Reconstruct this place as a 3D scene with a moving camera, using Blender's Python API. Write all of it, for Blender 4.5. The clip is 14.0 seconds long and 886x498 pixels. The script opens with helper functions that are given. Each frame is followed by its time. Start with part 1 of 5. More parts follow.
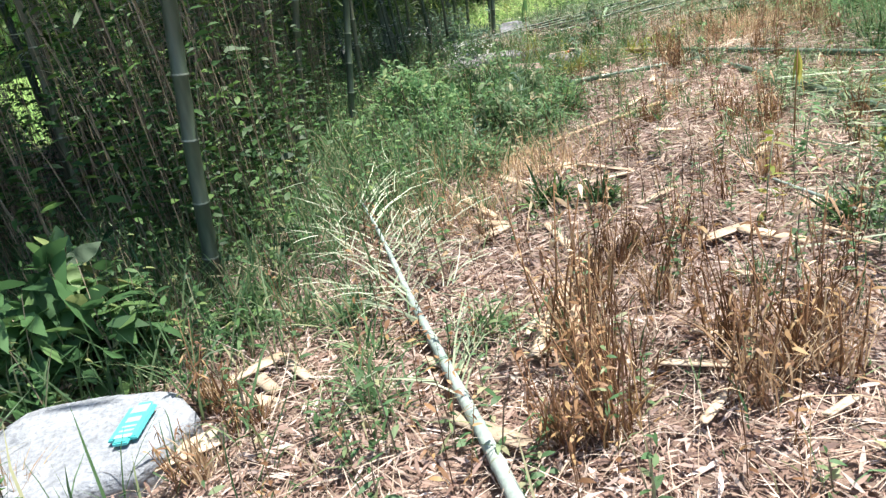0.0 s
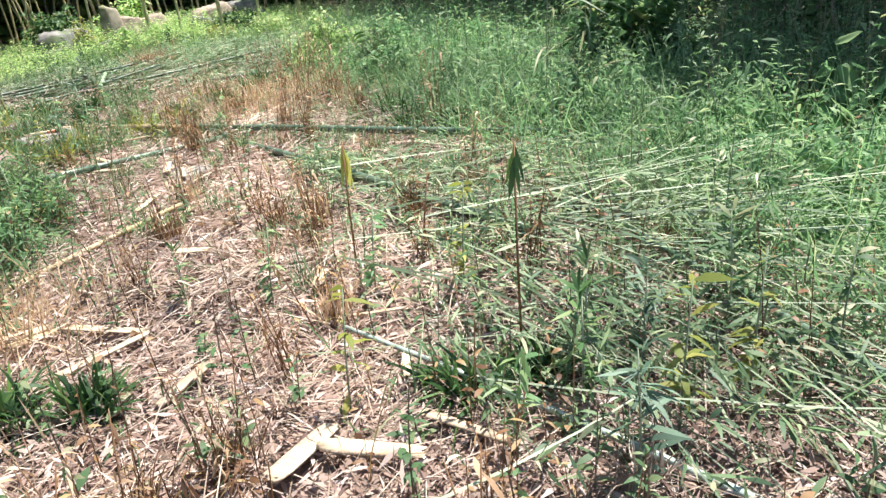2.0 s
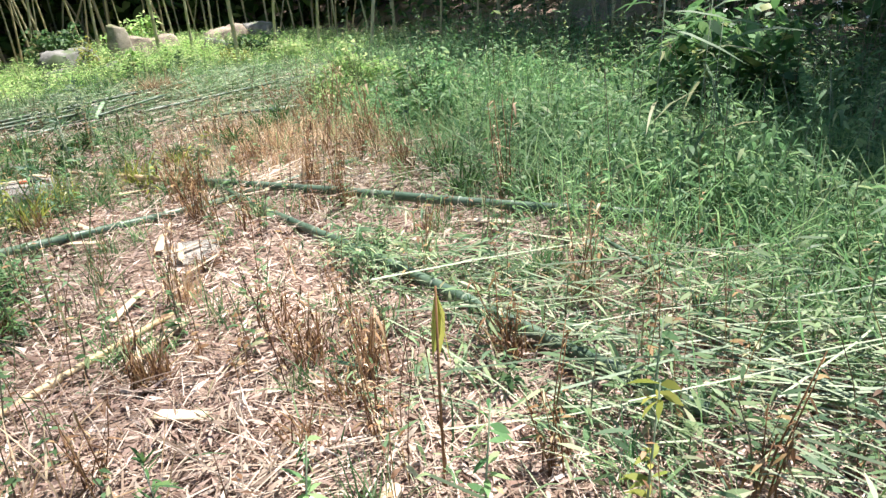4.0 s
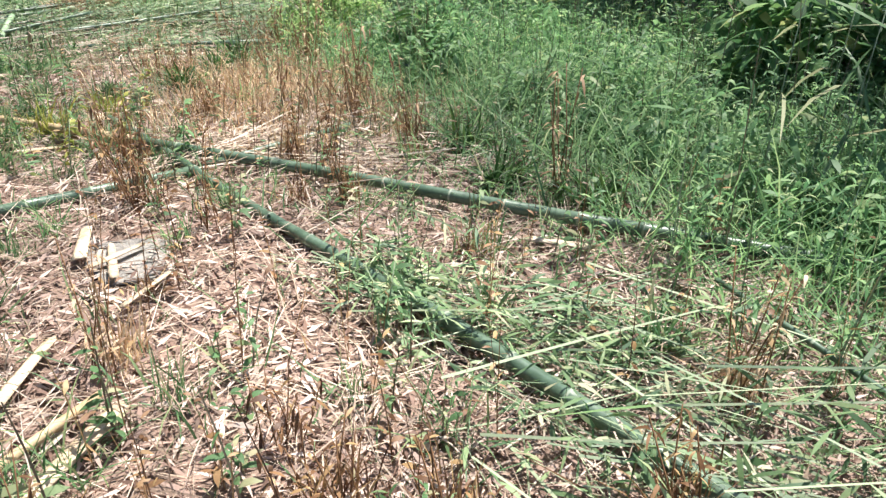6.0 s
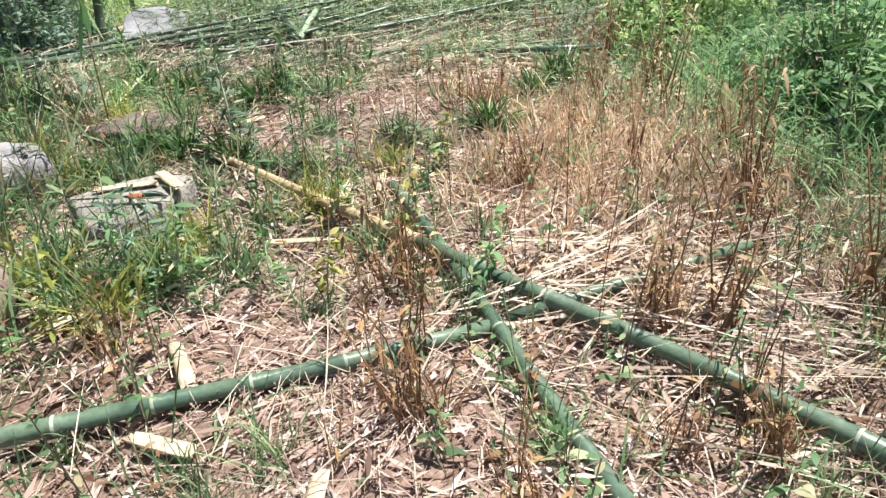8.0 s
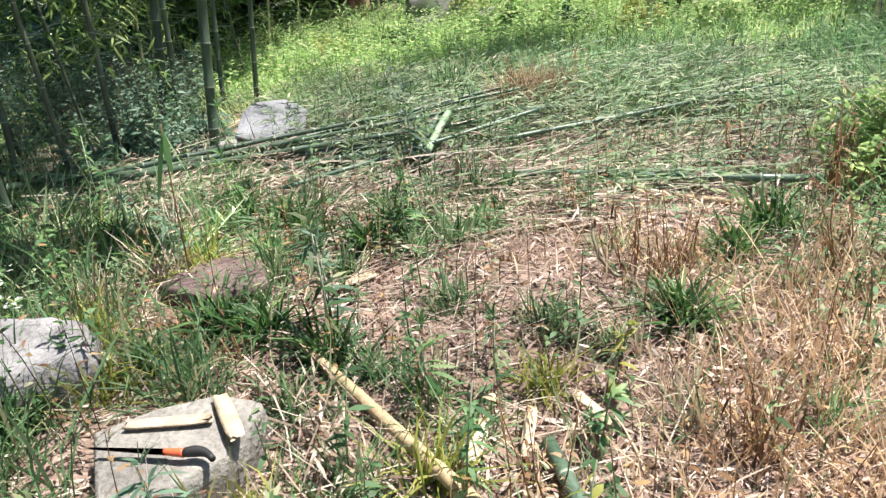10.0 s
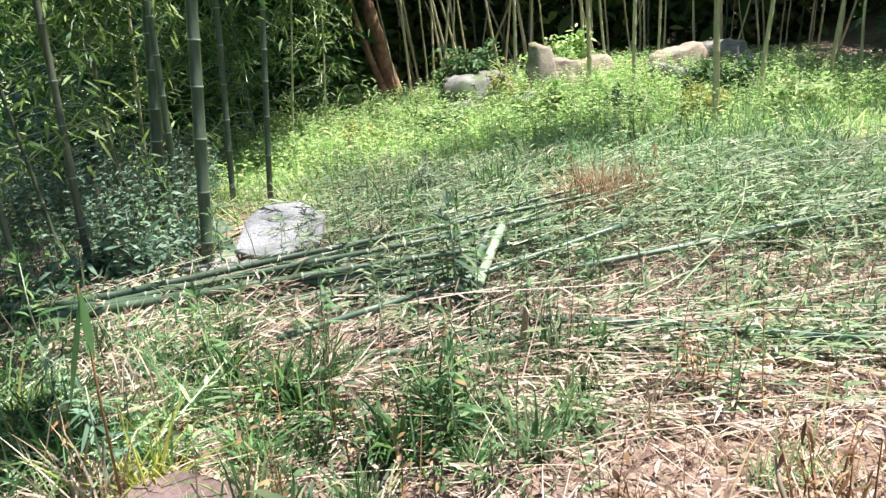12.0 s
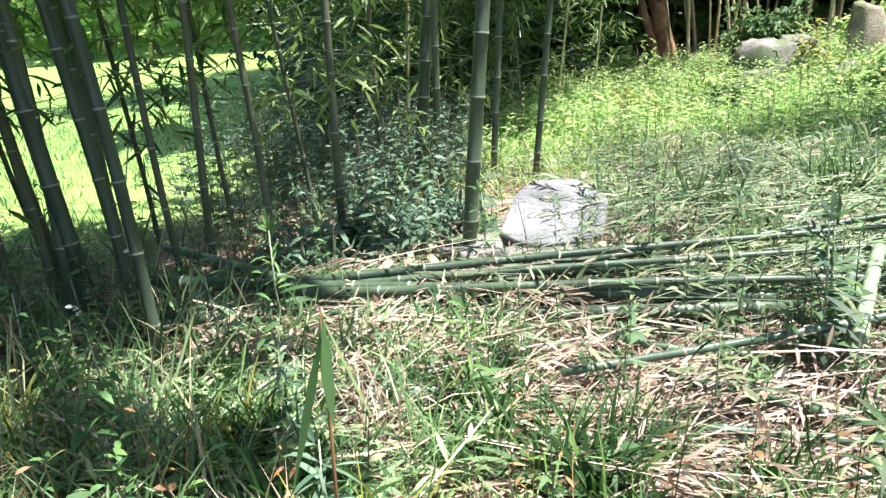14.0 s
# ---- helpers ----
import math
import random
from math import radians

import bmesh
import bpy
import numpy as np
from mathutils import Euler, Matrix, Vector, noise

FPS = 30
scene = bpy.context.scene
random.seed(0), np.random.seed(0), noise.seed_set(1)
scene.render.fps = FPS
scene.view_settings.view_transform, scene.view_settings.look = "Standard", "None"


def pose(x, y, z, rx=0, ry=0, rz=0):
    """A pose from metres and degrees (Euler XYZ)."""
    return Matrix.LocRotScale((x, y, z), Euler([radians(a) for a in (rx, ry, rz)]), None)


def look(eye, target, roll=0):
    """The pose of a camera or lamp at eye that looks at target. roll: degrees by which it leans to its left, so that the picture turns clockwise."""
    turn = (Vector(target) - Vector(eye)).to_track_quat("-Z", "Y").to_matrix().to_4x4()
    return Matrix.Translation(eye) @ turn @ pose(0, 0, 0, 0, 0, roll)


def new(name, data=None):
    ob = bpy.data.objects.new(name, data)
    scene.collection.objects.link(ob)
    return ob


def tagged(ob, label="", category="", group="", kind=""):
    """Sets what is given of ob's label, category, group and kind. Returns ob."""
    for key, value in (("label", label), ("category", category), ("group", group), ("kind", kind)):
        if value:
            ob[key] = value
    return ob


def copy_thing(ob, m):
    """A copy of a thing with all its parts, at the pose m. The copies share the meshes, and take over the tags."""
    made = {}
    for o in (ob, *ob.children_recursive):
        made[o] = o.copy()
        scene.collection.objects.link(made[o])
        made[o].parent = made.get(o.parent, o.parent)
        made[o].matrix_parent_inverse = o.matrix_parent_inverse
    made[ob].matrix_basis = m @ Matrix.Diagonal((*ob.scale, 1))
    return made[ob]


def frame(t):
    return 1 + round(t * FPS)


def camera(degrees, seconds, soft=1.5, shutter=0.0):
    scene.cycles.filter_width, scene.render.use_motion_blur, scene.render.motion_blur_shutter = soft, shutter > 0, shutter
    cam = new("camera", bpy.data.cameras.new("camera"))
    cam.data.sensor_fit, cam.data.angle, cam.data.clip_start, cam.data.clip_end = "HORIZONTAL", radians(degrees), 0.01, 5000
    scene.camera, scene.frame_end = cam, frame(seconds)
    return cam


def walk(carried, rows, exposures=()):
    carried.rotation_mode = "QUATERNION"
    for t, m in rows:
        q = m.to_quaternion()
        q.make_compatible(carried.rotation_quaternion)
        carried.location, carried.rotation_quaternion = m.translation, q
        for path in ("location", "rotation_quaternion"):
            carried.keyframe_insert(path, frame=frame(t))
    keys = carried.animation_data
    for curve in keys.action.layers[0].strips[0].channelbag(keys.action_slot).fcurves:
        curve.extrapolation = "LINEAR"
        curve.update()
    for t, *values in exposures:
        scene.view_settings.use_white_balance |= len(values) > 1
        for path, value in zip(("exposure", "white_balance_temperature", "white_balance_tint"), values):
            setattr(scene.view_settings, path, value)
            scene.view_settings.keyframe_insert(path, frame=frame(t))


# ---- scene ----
cam = camera(63.9, 14.0, soft=1.4)
PATH = [
    (0, (0.071, 0.986, 1.389), (0.113, 2.846, 0.655), -11.6),
    (0.5, (0.197, 1.354, 1.421), (0.679, 3.2, 0.82), -11.9),
    (1, (0.318, 1.664, 1.391), (1.071, 3.422, 0.806), -10.5),
    (1.5, (0.514, 2.009, 1.357), (1.481, 3.623, 0.679), -8.1),
    (2, (0.725, 2.296, 1.315), (1.886, 3.728, 0.537), -6.5),
    (2.5, (0.884, 2.604, 1.349), (2.123, 3.937, 0.519), -6.7),
    (3, (1.076, 2.879, 1.353), (2.222, 4.338, 0.607), -7.6),
    (3.2, (1.179, 3.033, 1.365), (2.286, 4.546, 0.668), -7.5),
    (5.3, (1.395, 4.222, 1.271), (2.701, 5.503, 0.463), 0.6),
    (5.5, (1.463, 4.365, 1.286), (2.768, 5.635, 0.458), 0.6),
    (6, (1.693, 4.709, 1.272), (2.952, 5.992, 0.395), 0.9),
    (6.5, (1.911, 5.063, 1.273), (3.08, 6.415, 0.375), -0.2),
    (7, (2.068, 5.457, 1.35), (3.089, 6.95, 0.495), -2.8),
    (7.5, (2.296, 5.878, 1.331), (3.073, 7.489, 0.435), -3.2),
    (8, (2.379, 6.328, 1.343), (2.981, 7.972, 0.376), -3.7),
    (8.5, (2.409, 6.681, 1.403), (2.823, 8.387, 0.444), -4.8),
    (9, (2.479, 6.996, 1.449), (2.729, 8.767, 0.553), -5.6),
    (9.2, (2.512, 7.101, 1.469), (2.744, 8.887, 0.6), -5.6),
    (11.3, (2.815, 8.43, 1.436), (3.28, 10.238, 0.717), -5.3),
    (11.5, (2.815, 8.562, 1.413), (3.233, 10.396, 0.733), -5.3),
    (12, (2.773, 8.827, 1.402), (3.041, 10.712, 0.79), -5.4),
    (12.5, (2.753, 9.148, 1.369), (2.85, 11.054, 0.773), -5.6),
    (13, (2.64, 9.398, 1.345), (2.574, 11.304, 0.741), -5.8),
    (13.5, (2.513, 9.55, 1.341), (2.282, 11.436, 0.717), -5.4),
    (14, (2.482, 9.729, 1.296), (2.107, 11.584, 0.649), -4.8),
]
walk(cam, [(t, look(eye, target, roll)) for t, eye, target, roll in PATH], [(0.0, 1.14), (1.5, 1.34), (3.0, 1.36), (5.5, 1.22), (9.0, 1.14), (11.5, 1.34), (13.0, 1.56), (14.0, 1.62)])

# ---------------------------------------------------------------- light
SUN_EL, SUN_AZ = 68.0, 85.0      # elevation; compass turn from +y towards +x
world = bpy.data.worlds.new("world")
scene.world = world
world.use_nodes = True
wn = world.node_tree
sky = wn.nodes.new("ShaderNodeTexSky")
sky.sky_type, sky.sun_disc = "NISHITA", False
sky.sun_elevation, sky.sun_rotation = radians(SUN_EL), radians(SUN_AZ)
wn.links.new(sky.outputs[0], wn.nodes["Background"].inputs[0])
wn.nodes["Background"].inputs[1].default_value = 0.11
sun = new("sun", bpy.data.lights.new("sun", "SUN"))
sun.data.energy, sun.data.angle, sun.data.color = 4.6, radians(0.6), (1.0, 0.95, 0.87)
sd = Vector((math.sin(radians(SUN_AZ)) * math.cos(radians(SUN_EL)), math.cos(radians(SUN_AZ)) * math.cos(radians(SUN_EL)), math.sin(radians(SUN_EL))))
sun.matrix_world = look(sd * 60, (0, 0, 0))

# ---------------------------------------------------------------- materials


def node_mat(name):
    m = bpy.data.materials.new(name)
    m.use_nodes = True
    return m, m.node_tree, m.node_tree.nodes["Principled BSDF"]


def ramp(nt, src, stops):
    r = nt.nodes.new("ShaderNodeValToRGB")
    els = r.color_ramp.elements
    while len(els) < len(stops):
        els.new(0.5)
    for e, (p, c) in zip(els, stops):
        e.position, e.color = p, (*c, 1)
    nt.links.new(src, r.inputs[0])
    return r.outputs[0]


def coords(nt, scale):
    geo = nt.nodes.new("ShaderNodeNewGeometry")
    n = nt.nodes.new("ShaderNodeTexNoise")
    n.inputs["Scale"].default_value, n.inputs["Detail"].default_value = scale, 6
    nt.links.new(geo.outputs["Position"], n.inputs["Vector"])
    return n.outputs["Fac"]


def mixed(nt, fac, a, b, mode="MIX"):
    m = nt.nodes.new("ShaderNodeMix")
    m.data_type, m.blend_type = "RGBA", mode
    for sock, v in ((m.inputs[0], fac), (m.inputs[6], a), (m.inputs[7], b)):
        if hasattr(v, "node"):
            nt.links.new(v, sock)
        elif isinstance(v, tuple):
            sock.default_value = (*v, 1)
        else:
            sock.default_value = v
    return m.outputs[2]


def bumped(nt, bsdf, fac, strength, dist=0.01):
    b = nt.nodes.new("ShaderNodeBump")
    b.inputs["Strength"].default_value, b.inputs["Distance"].default_value = strength, dist
    nt.links.new(fac, b.inputs["Height"])
    nt.links.new(b.outputs[0], bsdf.inputs["Normal"])


def leaf_mat(name, stops, through_light=0.35, rough=0.55, patch=0.5):
    """Thin blades and leaves: the colour differs from blade to blade and from patch to patch; light passes through."""
    m, nt, b = node_mat(name)
    geo = nt.nodes.new("ShaderNodeNewGeometry")
    c = ramp(nt, geo.outputs["Random Per Island"], stops)
    d = ramp(nt, coords(nt, patch), [(0.35, (0.7, 0.7, 0.7)), (0.65, (1.2, 1.2, 1.15))])
    c = mixed(nt, 1.0, c, d, "MULTIPLY")
    nt.links.new(c, b.inputs["Base Color"])
    b.inputs["Roughness"].default_value = rough
    b.inputs["Specular IOR Level"].default_value = 0.4
    if through_light:
        tr = nt.nodes.new("ShaderNodeBsdfTranslucent")
        nt.links.new(c, tr.inputs["Color"])
        mx = nt.nodes.new("ShaderNodeMixShader")
        mx.inputs[0].default_value = through_light
        nt.links.new(b.outputs[0], mx.inputs[1])
        nt.links.new(tr.outputs[0], mx.inputs[2])
        nt.links.new(mx.outputs[0], nt.nodes["Material Output"].inputs[0])
    return m


def solid_mat(name, dark, light, scale=6.0, rough=0.7, bump=0.3, fine=60.0, stretch=None):
    """A solid surface with broad stains and fine grain; stretch draws the grain out along one local axis."""
    m, nt, b = node_mat(name)
    tc = nt.nodes.new("ShaderNodeTexCoord")
    mp = nt.nodes.new("ShaderNodeMapping")
    mp.inputs["Scale"].default_value = stretch or (1, 1, 1)
    nt.links.new(tc.outputs["Object"], mp.inputs[0])
    oi = nt.nodes.new("ShaderNodeObjectInfo")
    facs = []
    for s in (scale, fine):
        n = nt.nodes.new("ShaderNodeTexNoise")
        n.noise_dimensions = "4D"
        n.inputs["Scale"].default_value, n.inputs["Detail"].default_value = s, 8
        nt.links.new(mp.outputs[0], n.inputs["Vector"])
        mul = nt.nodes.new("ShaderNodeMath")
        mul.operation = "MULTIPLY"
        mul.inputs[1].default_value = 40
        nt.links.new(oi.outputs["Random"], mul.inputs[0])
        nt.links.new(mul.outputs[0], n.inputs["W"])
        facs.append(n.outputs["Fac"])
    c = ramp(nt, facs[0], [(0.3, dark), (0.7, light)])
    g = ramp(nt, facs[1], [(0.3, (0.72, 0.72, 0.72)), (0.7, (1.15, 1.15, 1.15))])
    c = mixed(nt, 1.0, c, g, "MULTIPLY")
    v = ramp(nt, oi.outputs["Random"], [(0.0, (0.8, 0.8, 0.8)), (1.0, (1.15, 1.12, 1.05))])
    nt.links.new(mixed(nt, 1.0, c, v, "MULTIPLY"), b.inputs["Base Color"])
    b.inputs["Roughness"].default_value = rough
    bumped(nt, b, facs[1], bump)
    return m


M_LITTER = leaf_mat("dry_leaf", [(0.0, (0.11, 0.062, 0.05)), (0.25, (0.26, 0.17, 0.14)), (0.65, (0.42, 0.30, 0.26)), (1.0, (0.68, 0.57, 0.52))], 0.12)
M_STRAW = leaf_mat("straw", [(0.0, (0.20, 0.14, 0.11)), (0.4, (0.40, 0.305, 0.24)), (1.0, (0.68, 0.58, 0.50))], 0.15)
M_ORANGE = leaf_mat("orange_dry_grass", [(0.0, (0.36, 0.22, 0.13)), (0.5, (0.60, 0.43, 0.28)), (1.0, (0.78, 0.63, 0.45))], 0.3)
M_BROWN = leaf_mat("brown_weed", [(0.0, (0.09, 0.045, 0.03)), (0.6, (0.25, 0.135, 0.07)), (1.0, (0.44, 0.30, 0.15))], 0.2)
M_GREEN = leaf_mat("weed_green", [(0.0, (0.05, 0.12, 0.05)), (0.5, (0.11, 0.24, 0.09)), (0.9, (0.20, 0.34, 0.12)), (1.0, (0.40, 0.42, 0.18))], 0.4)
M_GRASS = leaf_mat("grass_green", [(0.0, (0.07, 0.14, 0.06)), (0.6, (0.125, 0.245, 0.11)), (0.85, (0.25, 0.33, 0.17)), (1.0, (0.50, 0.46, 0.30))], 0.4)
M_CUT = leaf_mat("cut_bamboo_leaf", [(0.0, (0.08, 0.15, 0.085)), (0.5, (0.17, 0.27, 0.13)), (0.85, (0.32, 0.41, 0.22)), (1.0, (0.58, 0.56, 0.40))], 0.3)
# Brighter than real leaves: the full sun on the bank is put into the colour.
M_BANK = leaf_mat("sunlit_bright_leaf", [(0.0, (0.20, 0.38, 0.11)), (0.5, (0.41, 0.62, 0.23)), (1.0, (0.74, 0.78, 0.42))], 0.6)
M_LUSH = leaf_mat("lush_green", [(0.0, (0.08, 0.19, 0.085)), (0.5, (0.19, 0.36, 0.16)), (0.9, (0.33, 0.50, 0.23)), (1.0, (0.46, 0.53, 0.29))], 0.5)
# Deep green of grass clumps; under the grove it also stands in for shade.
M_DEEP = leaf_mat("deep_and_shade_green", [(0.0, (0.02, 0.06, 0.022)), (0.7, (0.06, 0.14, 0.04)), (1.0, (0.13, 0.24, 0.06))], 0.3)
M_CROWN = leaf_mat("bamboo_leaf", [(0.0, (0.05, 0.11, 0.035)), (0.6, (0.13, 0.23, 0.06)), (1.0, (0.32, 0.40, 0.13))], 0.4)
M_FERN = leaf_mat("blue_green_leaf", [(0.0, (0.05, 0.11, 0.07)), (1.0, (0.20, 0.31, 0.22))], 0.3)
M_YELLOW = leaf_mat("yellowing_leaf", [(0.0, (0.20, 0.26, 0.05)), (1.0, (0.44, 0.43, 0.12))], 0.45)
M_FLOWER = leaf_mat("white_flower", [(0.0, (0.7, 0.72, 0.68)), (1.0, (0.85, 0.86, 0.82))], 0.3)
M_TWIG = leaf_mat("grey_twig", [(0.0, (0.10, 0.075, 0.05)), (1.0, (0.30, 0.25, 0.18))], 0.0)
M_PALE_TWIG = leaf_mat("pale_green_twig", [(0.0, (0.26, 0.33, 0.22)), (1.0, (0.52, 0.56, 0.42))], 0.0)

M_GREEN_TWIG = leaf_mat("green_twig", [(0.0, (0.12, 0.18, 0.11)), (1.0, (0.32, 0.37, 0.25))], 0.0)

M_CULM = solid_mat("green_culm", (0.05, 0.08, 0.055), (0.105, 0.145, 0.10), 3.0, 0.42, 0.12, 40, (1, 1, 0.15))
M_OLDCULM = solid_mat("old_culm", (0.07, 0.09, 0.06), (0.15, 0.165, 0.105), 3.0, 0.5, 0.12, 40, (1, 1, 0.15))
# Lit counterpart of the green culms: sunlight is put into the pale colour.
M_SUNLITCULM = solid_mat("sunlit_pale_culm", (0.34, 0.32, 0.18), (0.62, 0.58, 0.38), 3.0, 0.5, 0.12, 40, (1, 1, 0.15))
M_LOG = solid_mat("cut_culm", (0.05, 0.10, 0.07), (0.145, 0.215, 0.155), 5.0, 0.38, 0.15, 50)
M_FRESH = solid_mat("fresh_cut_culm", (0.18, 0.30, 0.19), (0.36, 0.48, 0.33), 5.0, 0.4, 0.15, 50)
M_DARKLOG = solid_mat("dark_cut_culm", (0.035, 0.065, 0.045), (0.10, 0.15, 0.10), 5.0, 0.42, 0.15, 50)
M_GREYLOG = solid_mat("grey_blue_culm", (0.24, 0.32, 0.32), (0.44, 0.52, 0.50), 6.0, 0.5, 0.15, 50)
M_TAN = solid_mat("stripped_culm", (0.36, 0.25, 0.14), (0.62, 0.49, 0.32), 6.0, 0.6, 0.25, 60)
M_NODE = solid_mat("node_ring", (0.20, 0.26, 0.20), (0.40, 0.45, 0.36), 9.0, 0.6, 0.2, 60)
M_SPLIT = solid_mat("split_bamboo", (0.42, 0.31, 0.215), (0.70, 0.58, 0.45), 9.0, 0.6, 0.3, 90)
M_BARK = solid_mat("bark", (0.16, 0.085, 0.05), (0.46, 0.28, 0.17), 7.0, 0.85, 0.8, 40)


def stone_mat(name, dark, light, moss=None):
    m, nt, b = node_mat(name)
    n1, n2, n3 = coords(nt, 5), coords(nt, 45), coords(nt, 2.2)
    c = ramp(nt, n1, [(0.3, dark), (0.65, light)])
    c = mixed(nt, 1.0, c, ramp(nt, n2, [(0.3, (0.7, 0.7, 0.7)), (0.7, (1.12, 1.12, 1.12))]), "MULTIPLY")
    if moss:
        c = mixed(nt, ramp(nt, n3, [(0.52, (0, 0, 0)), (0.62, (0.8, 0.8, 0.8))]), c, moss)
    nt.links.new(c, b.inputs["Base Color"])
    b.inputs["Roughness"].default_value = 0.9
    bumped(nt, b, n2, 0.7, 0.02)
    return m


M_STONE = stone_mat("pale_stone", (0.155, 0.15, 0.158), (0.33, 0.32, 0.335))
M_WHITE = stone_mat("white_stone", (0.25, 0.27, 0.30), (0.36, 0.39, 0.43))
M_PINK = stone_mat("pink_stone", (0.16, 0.112, 0.10), (0.33, 0.24, 0.215), (0.14, 0.17, 0.07))
M_WARM = stone_mat("warm_rock", (0.22, 0.175, 0.14), (0.44, 0.36, 0.29))
M_CREAM = stone_mat("cream_rock", (0.20, 0.17, 0.135), (0.42, 0.37, 0.31), (0.15, 0.17, 0.07))
M_SLAB = stone_mat("pale_slab", (0.19, 0.178, 0.165), (0.34, 0.32, 0.295))
M_SLATE = stone_mat("slate_blue_stone", (0.13, 0.135, 0.15), (0.28, 0.285, 0.31))
M_RED = stone_mat("red_brown_stone", (0.09, 0.06, 0.058), (0.21, 0.145, 0.14))
M_GREYROCK = stone_mat("grey_rock", (0.13, 0.13, 0.125), (0.30, 0.29, 0.275), (0.10, 0.14, 0.06))


def ground_mat():
    m, nt, b = node_mat("ground")
    n1, n2, n3 = coords(nt, 0.9), coords(nt, 14), coords(nt, 70)
    soil = ramp(nt, n1, [(0.3, (0.15, 0.10, 0.08)), (0.7, (0.36, 0.27, 0.23))])
    soil = mixed(nt, 1.0, soil, ramp(nt, n2, [(0.3, (0.5, 0.48, 0.45)), (0.7, (1.3, 1.25, 1.2))]), "MULTIPLY")
    soil = mixed(nt, 1.0, soil, ramp(nt, n3, [(0.3, (0.6, 0.6, 0.6)), (0.7, (1.25, 1.25, 1.25))]), "MULTIPLY")
    lawn = ramp(nt, n1, [(0.3, (0.17, 0.31, 0.07)), (0.7, (0.27, 0.42, 0.12))])
    lawn = mixed(nt, 1.0, lawn, ramp(nt, n2, [(0.3, (0.75, 0.78, 0.7)), (0.7, (1.15, 1.12, 1.1))]), "MULTIPLY")
    at = nt.nodes.new("ShaderNodeAttribute")
    at.attribute_name = "lawn"
    nt.links.new(mixed(nt, at.outputs["Fac"], soil, lawn), b.inputs["Base Color"])
    b.inputs["Roughness"].default_value = 0.95
    bumped(nt, b, n3, 0.5, 0.01)
    return m


M_GROUND = ground_mat()


def plain(name, colour, rough=0.5, metal=0.0):
    m, nt, b = node_mat(name)
    f = coords(nt, 120)
    c = ramp(nt, f, [(0.3, tuple(v * 0.85 for v in colour)), (0.7, tuple(min(1, v * 1.1) for v in colour))])
    nt.links.new(c, b.inputs["Base Color"])
    b.inputs["Roughness"].default_value, b.inputs["Metallic"].default_value = rough, metal
    return m


M_STEEL = plain("saw_steel", (0.55, 0.56, 0.57), 0.3, 1.0)
M_BLACK = plain("black_rubber", (0.02, 0.02, 0.022), 0.6)
M_REDGRIP = plain("orange_plastic", (0.75, 0.14, 0.06), 0.45)
M_TEAL = plain("teal_plastic", (0.10, 0.56, 0.55), 0.4)
M_TEALPALE = plain("pale_teal_print", (0.35, 0.74, 0.72), 0.4)

# ---------------------------------------------------------------- tools
rng = np.random.default_rng(7)


LATER = []


def bump_h(x, y):
    return 0.016 * np.sin(2.3 * x + 0.7) * np.sin(1.9 * y + 0.2) + 0.012 * np.sin(5.1 * x + 3.3 * y) + 0.008 * np.sin(9.7 * y - 6.1 * x)


def height(x, y):
    """The lie of the land: near level, with a low bank at the back and a wooded rise on the far side."""
    x, y = np.asarray(x, float), np.asarray(y, float)
    back = -0.3 * np.clip((y - 14) / 4, 0, 1) * np.clip((x + 1) / 3, 0, 1) + np.clip(y - 46, 0, 40) * 0.3
    right = np.clip(x - 18, 0, 30) * 0.2
    back = back + 0.28 * np.exp(-((x - 7.6) / 3.0) ** 4) * np.clip((y - 18.6) / 2.6, 0, 1) * np.clip((31 - y) / 5, 0, 1)
    return bump_h(x, y) * np.clip(1.5 - np.hypot(x, y - 8) / 40, 0, 1) + back + right


LY = [-3, 0, 3, 5, 6.5, 8, 9, 10, 11, 12, 13, 15, 17]
LX = [-2.0, -1.9, -1.25, -0.2, 0.8, 1.3, 1.35, 1.5, 1.5, 0.8, 1.1, 1.7, 2.2]
RY = [-3, 0, 2.3, 3, 4.5, 6.3, 8, 9, 10, 11, 13, 17]
RX = [2.0, 2.1, 2.7, 3.2, 3.9, 4.55, 4.95, 5.25, 5.5, 6.3, 7.2, 8.0]


def left_of(y):
    return np.interp(y, LY, LX)


def right_of(y):
    return np.interp(y, RY, RX)


def bank_rear(x):
    return np.interp(x, [0, 1.6, 2.3, 3.4, 4.6, 12], [16.5, 19.2, 21.4, 22.4, 23.2, 24.6])


def soft(v, w=0.25):
    return 1 / (1 + np.exp(-np.clip(v / w, -30, 30)))


def clearing(x, y):
    return soft(x - left_of(y)) * soft(right_of(y) - x)


STONES = [(2.1, 10.72, 0.26), (-1.27, 3.17, 0.40), (2.1, 9.4, 0.22), (2.58, 7.38, 0.12), (1.25, 8.95, 0.36), (1.25, 10.06, 0.35), (2.35, 13.7, 0.36), (5.75, 19.1, 0.4)]


def bare(x, y):
    """1, falling to 0 where the litter lies open and nothing grows."""
    out = np.ones_like(x)
    for px, py, pr in [(4.2, 10.6, 0.6), (3.6, 10.3, 0.4), (2.5, 7.4, 0.5), (1.3, 4.9, 0.5), (1.7, 5.6, 0.4), (2.5, 8.3, 0.4), (2.9, 11.55, 0.4)]:
        out = out * (1 - np.exp(-((x - px) ** 2 + (y - py) ** 2) / (pr * pr)))
    return out


